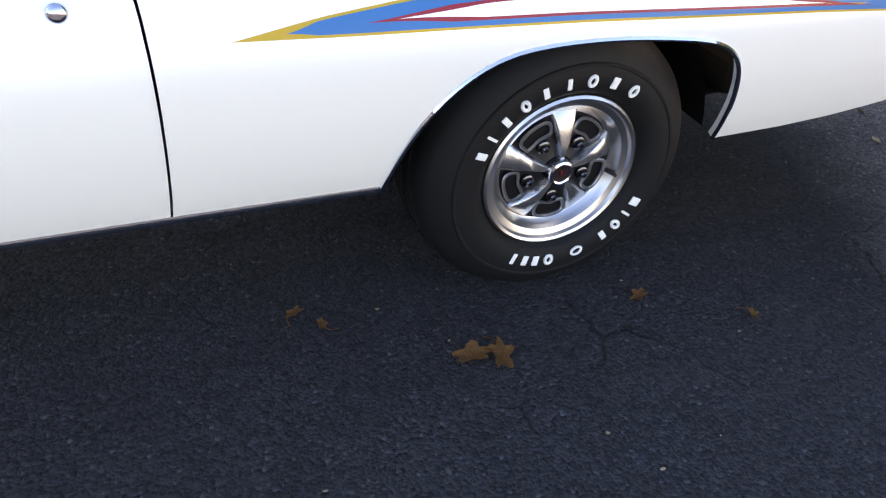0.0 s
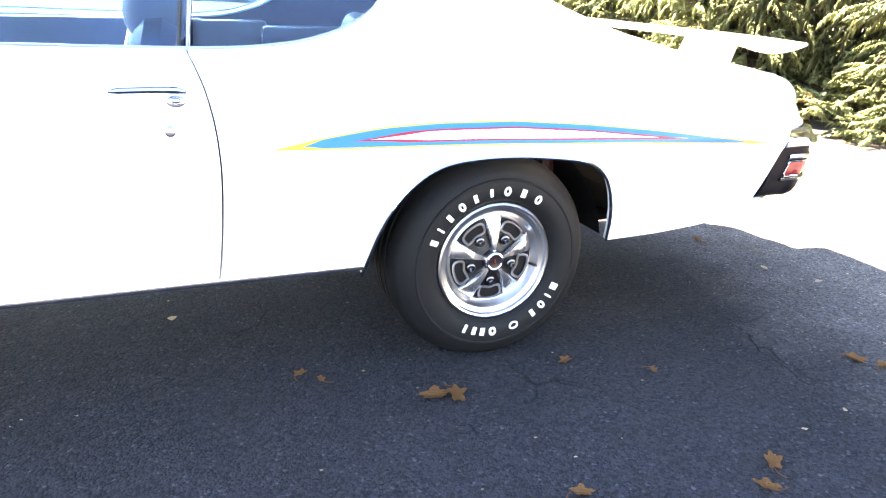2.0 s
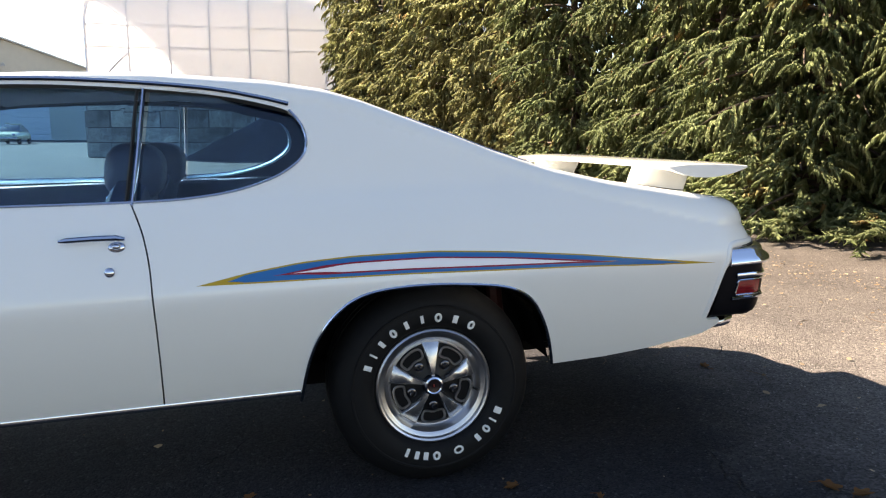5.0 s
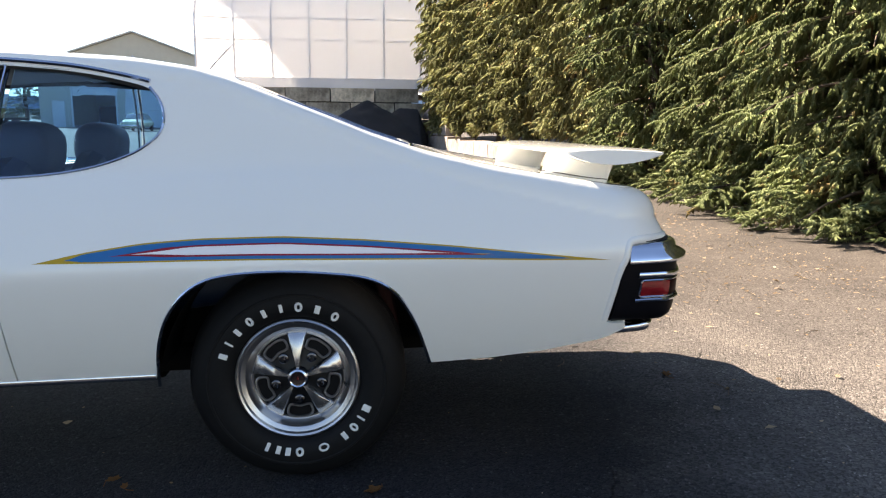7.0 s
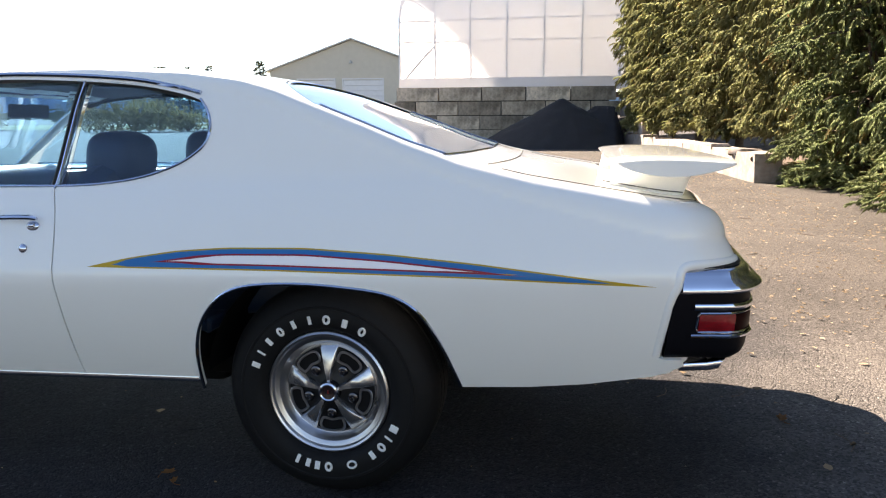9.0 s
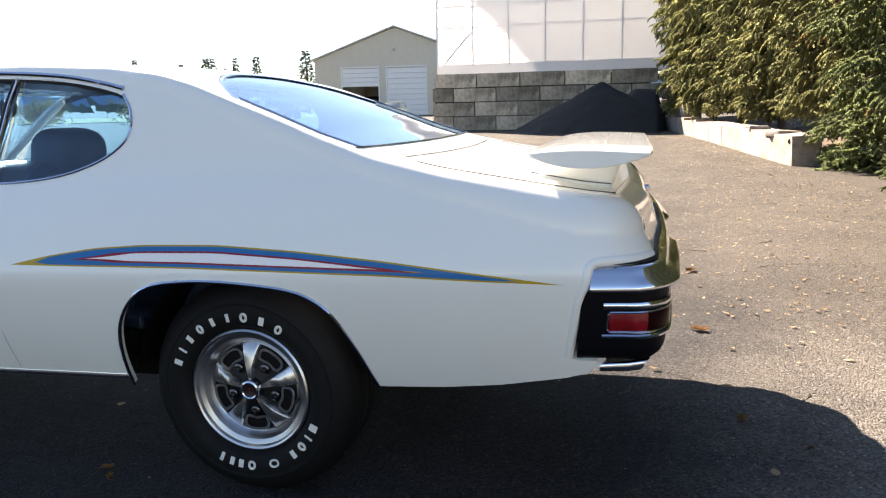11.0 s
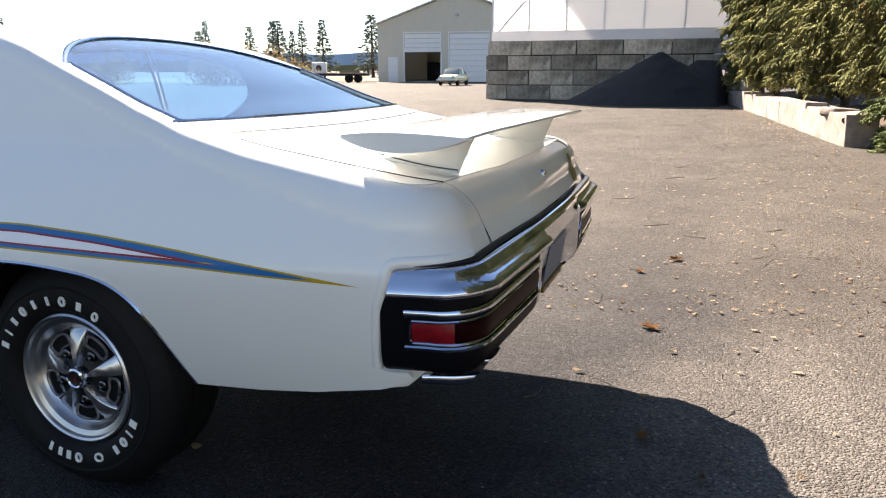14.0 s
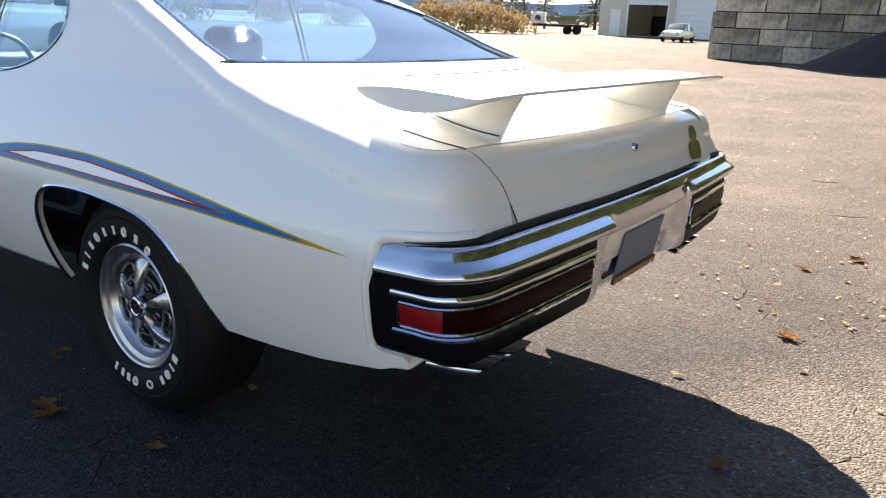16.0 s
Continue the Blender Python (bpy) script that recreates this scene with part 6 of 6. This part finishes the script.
HEDGE = "tall dense conifer hedge tree with drooping yellow-green sprays"
kinds = [conifer("conifer", 1, 8.5, 1.62, 140, 28, HEDGE, NEEDLES, skirt=0.05), conifer("conifer", 2, 7.8, 1.58, 132, 28, HEDGE, NEEDLES, skirt=0.05),
         conifer("conifer", 3, 9.0, 1.5, 120, 21, "tall conifer with drooping yellow-green sprays behind the low wall", SUNNY_OLD_NEEDLES, skirt=0.5, fine_to=4.6, leaf=0.115, width=0.0205, power=0.3, inner=11, tuck=0.6)]
# the back row near x = 8 is added to block sky light behind the hedge
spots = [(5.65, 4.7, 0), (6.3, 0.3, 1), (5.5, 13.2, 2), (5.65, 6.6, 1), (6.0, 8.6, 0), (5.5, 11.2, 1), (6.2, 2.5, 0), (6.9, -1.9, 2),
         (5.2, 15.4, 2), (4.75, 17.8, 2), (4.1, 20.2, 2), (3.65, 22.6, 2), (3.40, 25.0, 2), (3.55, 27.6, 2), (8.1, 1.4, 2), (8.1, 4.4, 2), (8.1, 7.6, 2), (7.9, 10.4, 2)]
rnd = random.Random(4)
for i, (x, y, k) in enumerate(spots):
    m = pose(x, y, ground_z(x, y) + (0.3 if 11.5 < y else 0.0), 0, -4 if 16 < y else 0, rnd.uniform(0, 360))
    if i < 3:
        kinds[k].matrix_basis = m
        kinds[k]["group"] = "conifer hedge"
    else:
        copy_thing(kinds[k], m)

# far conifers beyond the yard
far_tree = conifer("distant_conifer", 11, 12.0, 3.6, 84, 13, "distant conifer beyond the yard, haze put into its needle colour", HAZED_NEEDLES, leaf=0.30, width=0.05, fine_to=20.0, power=1.25, spread=1.0, skirt=0.8, inner=1, limp=0.25, tuck=0.0)
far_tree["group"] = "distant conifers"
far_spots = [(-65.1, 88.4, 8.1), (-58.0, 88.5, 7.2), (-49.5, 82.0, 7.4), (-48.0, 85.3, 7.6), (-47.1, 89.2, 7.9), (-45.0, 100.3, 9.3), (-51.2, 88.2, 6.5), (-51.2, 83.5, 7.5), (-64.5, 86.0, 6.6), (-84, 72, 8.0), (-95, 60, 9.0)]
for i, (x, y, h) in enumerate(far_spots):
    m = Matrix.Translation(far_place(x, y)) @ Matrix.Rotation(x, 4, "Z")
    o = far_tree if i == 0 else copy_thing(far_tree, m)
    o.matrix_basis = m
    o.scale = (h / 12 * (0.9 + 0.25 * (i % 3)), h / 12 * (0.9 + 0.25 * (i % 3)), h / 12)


def build_trailer():
    root = empty("flatbed_trailer", "old dark flatbed trailer loaded with timber and a white crate", "trailer")
    root.matrix_basis = FAR @ pose(-31.2, 62.8, 0, 0, 0, 22) @ Matrix.Scale(0.86, 4)
    dark = mat("rusty_steel", (0.05, 0.045, 0.042), 0.8, vary=0.4, scale=6)
    wood = mat("grey_timber", (0.20, 0.16, 0.11), 0.85, vary=0.3, scale=5)
    for y in (-0.5, 0.5):
        part("rail", bm_box((6.2, 0.12, 0.22), pose(0, y, 0.85), 0.01, 1), dark, root)
    for k in range(10):
        part("deck_board", bm_box((0.58, 2.2, 0.06), pose(-2.8 + k * 0.62, 0, 0.995), 0.008, 1), wood, root)
    for x in (0.9, 1.9):
        for y in (-0.85, 0.85):
            o = part("wheel", bm_lathe([(0.06, -0.16), (0.25, -0.15), (0.42, -0.13), (0.44, 0.0), (0.42, 0.13), (0.25, 0.15), (0.06, 0.16)], 24), RUBBER, root)
            o.location = (x, y, 0.44)
    part("headboard", bm_box((0.1, 2.2, 0.9), pose(3.05, 0, 1.45), 0.02, 1), dark, root)
    for k in range(3):
        part("timber_stack", bm_box((2.2, 0.55, 0.28), pose(1.0, -0.7 + k * 0.65, 1.18), 0.03, 1), wood, root)
    cr = part("crate", bm_box((1.5, 1.6, 1.15), pose(-2.3, 0, 1.61), 0.06, 2), DOORWHITE, root, "white crate")
    part("crate_mark", bm_lathe([(0.0, 0.0), (0.30, 0.0), (0.32, 0.02)], 20), dark, cr).location = (-2.3, -0.82, 1.6)
    part("leg", bm_box((0.12, 0.12, 0.8), pose(-2.6, -0.8, 0.40), 0.01, 1), dark, root)
    part("leg", bm_box((0.12, 0.12, 0.8), pose(-2.6, 0.8, 0.40), 0.01, 1), dark, root)
    part("fender", bm_box((2.3, 0.35, 0.06), pose(1.4, -0.88, 0.95), 0.02, 1), dark, root)


build_trailer()


def shrub(seed, x, y, w, h, label):
    r_ = np.random.default_rng(seed)
    n = int(260 * w)
    p = r_.normal(size=(n, 3)) * np.array([w * 0.38, w * 0.3, h * 0.28]) + np.array([0, 0, h * 0.45])
    p[:, 2] = np.abs(p[:, 2]) + 0.05
    V, F = twig_cloud(p, r_.normal(size=(n, 3)) + np.array([0, 0, 0.7]), r_, leaf=0.14, width=0.04, per=7, length=0.4, droop=0.2)
    root = empty("shrub", label, "shrub", "yard shrubs")
    root.matrix_basis = Matrix.Translation(far_place(x, y))
    c = new("foliage", fast_mesh("foliage", V, F, SHRUB_LEAF))
    c.parent = root
    c["kind"] = "stuff"
    bm = bmesh.new()
    rr = random.Random(seed)
    for k in range(7):
        bm_tube([(0, 0, 0), (rr.uniform(-0.3, 0.3) * w, rr.uniform(-0.3, 0.3) * w, h * 0.4), (rr.uniform(-0.5, 0.5) * w, rr.uniform(-0.4, 0.4) * w, h * 0.8)], 0.03, 5, bm=bm)
    o = part("stem", bm, BARK, root)
    o["kind"] = "stuff"


for k, (x, y, w, h) in enumerate([(-34.4, 52, 2.8, 2.3), (-32.6, 52.5, 2.9, 2.5), (-36.6, 51.0, 3.2, 2.6), (-31.0, 54.0, 2.2, 1.6), (-54, 58, 3.2, 2.4), (-60, 54, 3.4, 2.6), (-66, 48, 3.2, 2.8), (-72, 40, 3.4, 2.6)]):
    shrub(40 + k, x, y, w, h, "rusty brown-green shrub at the edge of the yard")

# strip of rough grass behind the yard
gv = [(-120, 20), (-80, 44), (-55, 58), (-36, 66.5), (-31, 69), (-31, 92), (-60, 110), (-140, 60)]
bm = bmesh.new()
bm.faces.new([bm.verts.new((x, y, -0.031 * x + 0.0146 * y + 0.05)) for x, y in gv])
tagged(part("grass_strip", bm, FIELD), "rough dry grass beyond the yard", "grass", kind="structure")

# far hills and fields
def hill(name, r, h0, h1, color, label, seed):
    V, F = [], []
    n = 120
    for k in range(n + 1):
        a = radians(60) + radians(170) * k / n
        hh = h0 + (h1 - h0) * (0.5 + 0.5 * noise.noise(Vector((k * 0.09, seed, 0)))) + 0.1 * h1 * noise.noise(Vector((k * 0.4, seed, 4)))
        p = Vector((r * math.cos(a), r * math.sin(a), 0))
        b = FAR @ p
        V += [(b.x, b.y, b.z - 30), (b.x, b.y, b.z + hh)]
    for k in range(n):
        F.append((2 * k, 2 * k + 2, 2 * k + 3, 2 * k + 1))
    o = link_mesh(name, V, F, mat(name + "_mat", color, 1.0, vary=0.15, scale=0.02))
    tagged(o, label, "hills", kind="structure")


# haze is put into these hills as a pale blue colour
hill("backdrop", 2600, 20, 95, (0.30, 0.42, 0.58), "blue hazy hills along the horizon", 2.0)
hill("backdrop_fields", 600, 2, 8, (0.16, 0.15, 0.07), "olive fields and low trees far away", 5.0)

# ---- logs on the planting bed ----
for k, (x, y, L, a) in enumerate([(4.0, 12.6, 1.1, 75), (3.9, 13.6, 0.9, 60), (4.15, 13.1, 1.2, 88), (3.85, 15.2, 0.8, 70)]):
    bm = bm_tube([(-L / 2, 0, 0.06), (-L / 6, 0.02, 0.07), (L / 5, -0.01, 0.06), (L / 2, 0.02, 0.06)], 0.05, 8, radii=[0.05, 0.055, 0.05, 0.04])
    o = part("cut_log", bm, BARK)
    o.matrix_basis = pose(x, y, ground_z(x, y) + 0.36 + 0.05 * (k % 2), 0, 0, a)
    tagged(o, "short cut log lying on the soil bed", "log", "cut logs")
for k, (x, y) in enumerate([(3.95, 13.2), (3.80, 15.0)]):
    bm = bm_box((0.55, 0.40, 0.14), None, 0.04, 2)
    o = part("stone_slab", bm, PALE_CONCRETE)
    o.matrix_basis = pose(x, y, ground_z(x, y) + 0.50, 3, 5, 30 + 50 * k)
    tagged(o, "pale broken concrete slab lying on the retaining wall", "slab")

# ---- fallen leaves ----
def oak_leaf(name, x, y, size, ang, seed, label="curled brown fallen leaf on the asphalt"):
    r_ = random.Random(seed)
    bm = bmesh.new()
    n = 22
    ring, mid = [], []
    for k in range(n):
        t = 2 * math.pi * k / n
        lobes = 1 + 0.28 * math.sin(5 * t + seed) + r_.uniform(-0.1, 0.1)
        px, py = math.cos(t) * size * 0.62 * lobes, math.sin(t) * size * 0.36 * lobes
        curl = 0.012 + 0.35 * size * (abs(py) / size) ** 2 * 2 + r_.uniform(0, 0.05) * size
        ring.append(bm.verts.new((px, py, curl)))
        mid.append(bm.verts.new((px * 0.5, py * 0.5, 0.006 + r_.uniform(0, 0.03) * size)))
    c = bm.verts.new((0, 0, 0.005))
    for k in range(n):
        j = (k + 1) % n
        bm.faces.new((ring[k], ring[j], mid[j], mid[k]))
        bm.faces.new((mid[k], mid[j], c))
    bm_tube([(size * 0.55, 0, 0.012), (size * 0.8, 0.01, 0.008), (size * 0.95, 0.03, 0.006)], 0.0015, 4, bm=bm)
    o = part(name, bm, DRY_LEAF, None, "", 180)
    o.matrix_basis = pose(x, y, ground_z(x, y) + 0.002, 0, 0, ang)
    return tagged(o, label, "leaf", "fallen leaves")


for i, (x, y, s, lab) in enumerate([(-0.29, -0.195, 0.075, 0), (-0.225, -0.215, 0.07, 0), (-0.106, -0.745, 0.045, 0), (0.465, -0.811, 0.06, 0), (0.372, -0.886, 0.05, 0),
                                    (0.215, -0.129, 0.045, 0), (1.22, -0.442, 0.06, 0), (1.28, -0.515, 0.055, 0), (1.553, 0.785, 0.05, 0), (1.496, 1.948, 0.075, 0),
                                    (1.56, 3.422, 0.08, 0), (1.357, 3.047, 0.06, 0), (-0.655, 0.066, 0.035, 0), (-0.60, 0.007, 0.03, 0), (-0.334, -0.867, 0.05, 0), (0.47, -0.28, 0.03, 0)]):
    oak_leaf("fallen_leaf", x, y, s, i * 77, i + 1)


def litter():
    r_ = random.Random(8)
    V, F = [], []

    def leaf(x, y, s):
        a = r_.uniform(0, 6.28)
        k = len(V)
        z = ground_z(x, y) + 0.004
        for t, q in ((0, 1), (1.1, 0.55), (2.2, 0.7), (3.14, 0.9), (4.1, 0.6), (5.2, 0.65)):
            V.append((x + math.cos(t + a) * s * q, y + math.sin(t + a) * s * q * 0.8, z + r_.uniform(0, s * 0.6)))
        F.append(tuple(range(k, k + 6)))

    for _ in range(4200):
        y = r_.uniform(-1.0, 27)
        edge = 3.7 if y < 10 else 3.5 - (y - 11) * 0.07
        x = edge + 0.3 - abs(r_.gauss(0, 1)) * (0.55 if r_.random() < 0.6 else 1.5)
        leaf(x, y, r_.uniform(0.005, 0.013) if r_.random() < 0.8 else r_.uniform(0.014, 0.028))
    for _ in range(1500):
        leaf(r_.uniform(-5, 3.5), r_.uniform(1.6, 27), r_.uniform(0.008, 0.022))
    for _ in range(1500):
        leaf(r_.gauss(2.7, 0.75), r_.uniform(2.0, 9.5), r_.uniform(0.004, 0.010) if r_.random() < 0.85 else r_.uniform(0.012, 0.024))
    for _ in range(520):
        leaf(r_.uniform(1.3, 3.6) if r_.random() < 0.6 else r_.uniform(-4, 3.4), 2.2 + 16 * r_.random() ** 1.4, r_.uniform(0.010, 0.025))
    for _ in range(90):
        leaf(r_.uniform(-1.5, 2.5), r_.uniform(-1.6, 2.2), r_.uniform(0.003, 0.008))
    o = link_mesh("leaf_litter", V, F, LITTER)
    tagged(o, "scattered small brown leaves and needles on the ground", "leaves", kind="stuff")
    bm = bmesh.new()
    for _ in range(34):
        y = r_.uniform(0.5, 14)
        x = r_.uniform(1.0, 3.6)
        a, L = r_.uniform(0, 6.28), r_.uniform(0.05, 0.28)
        z = ground_z(x, y) + 0.006
        pts = [(x + math.cos(a + 0.25 * math.sin(q * 4)) * L * q, y + math.sin(a + 0.3 * math.sin(q * 3)) * L * q, z) for q in (0, 0.35, 0.7, 1)]
        bm_tube(pts, 0.002, 4, bm=bm)
    o = part("twig_litter", bm, BARK)
    tagged(o, "thin dry twigs scattered on the asphalt", "twigs", kind="stuff")


litter()
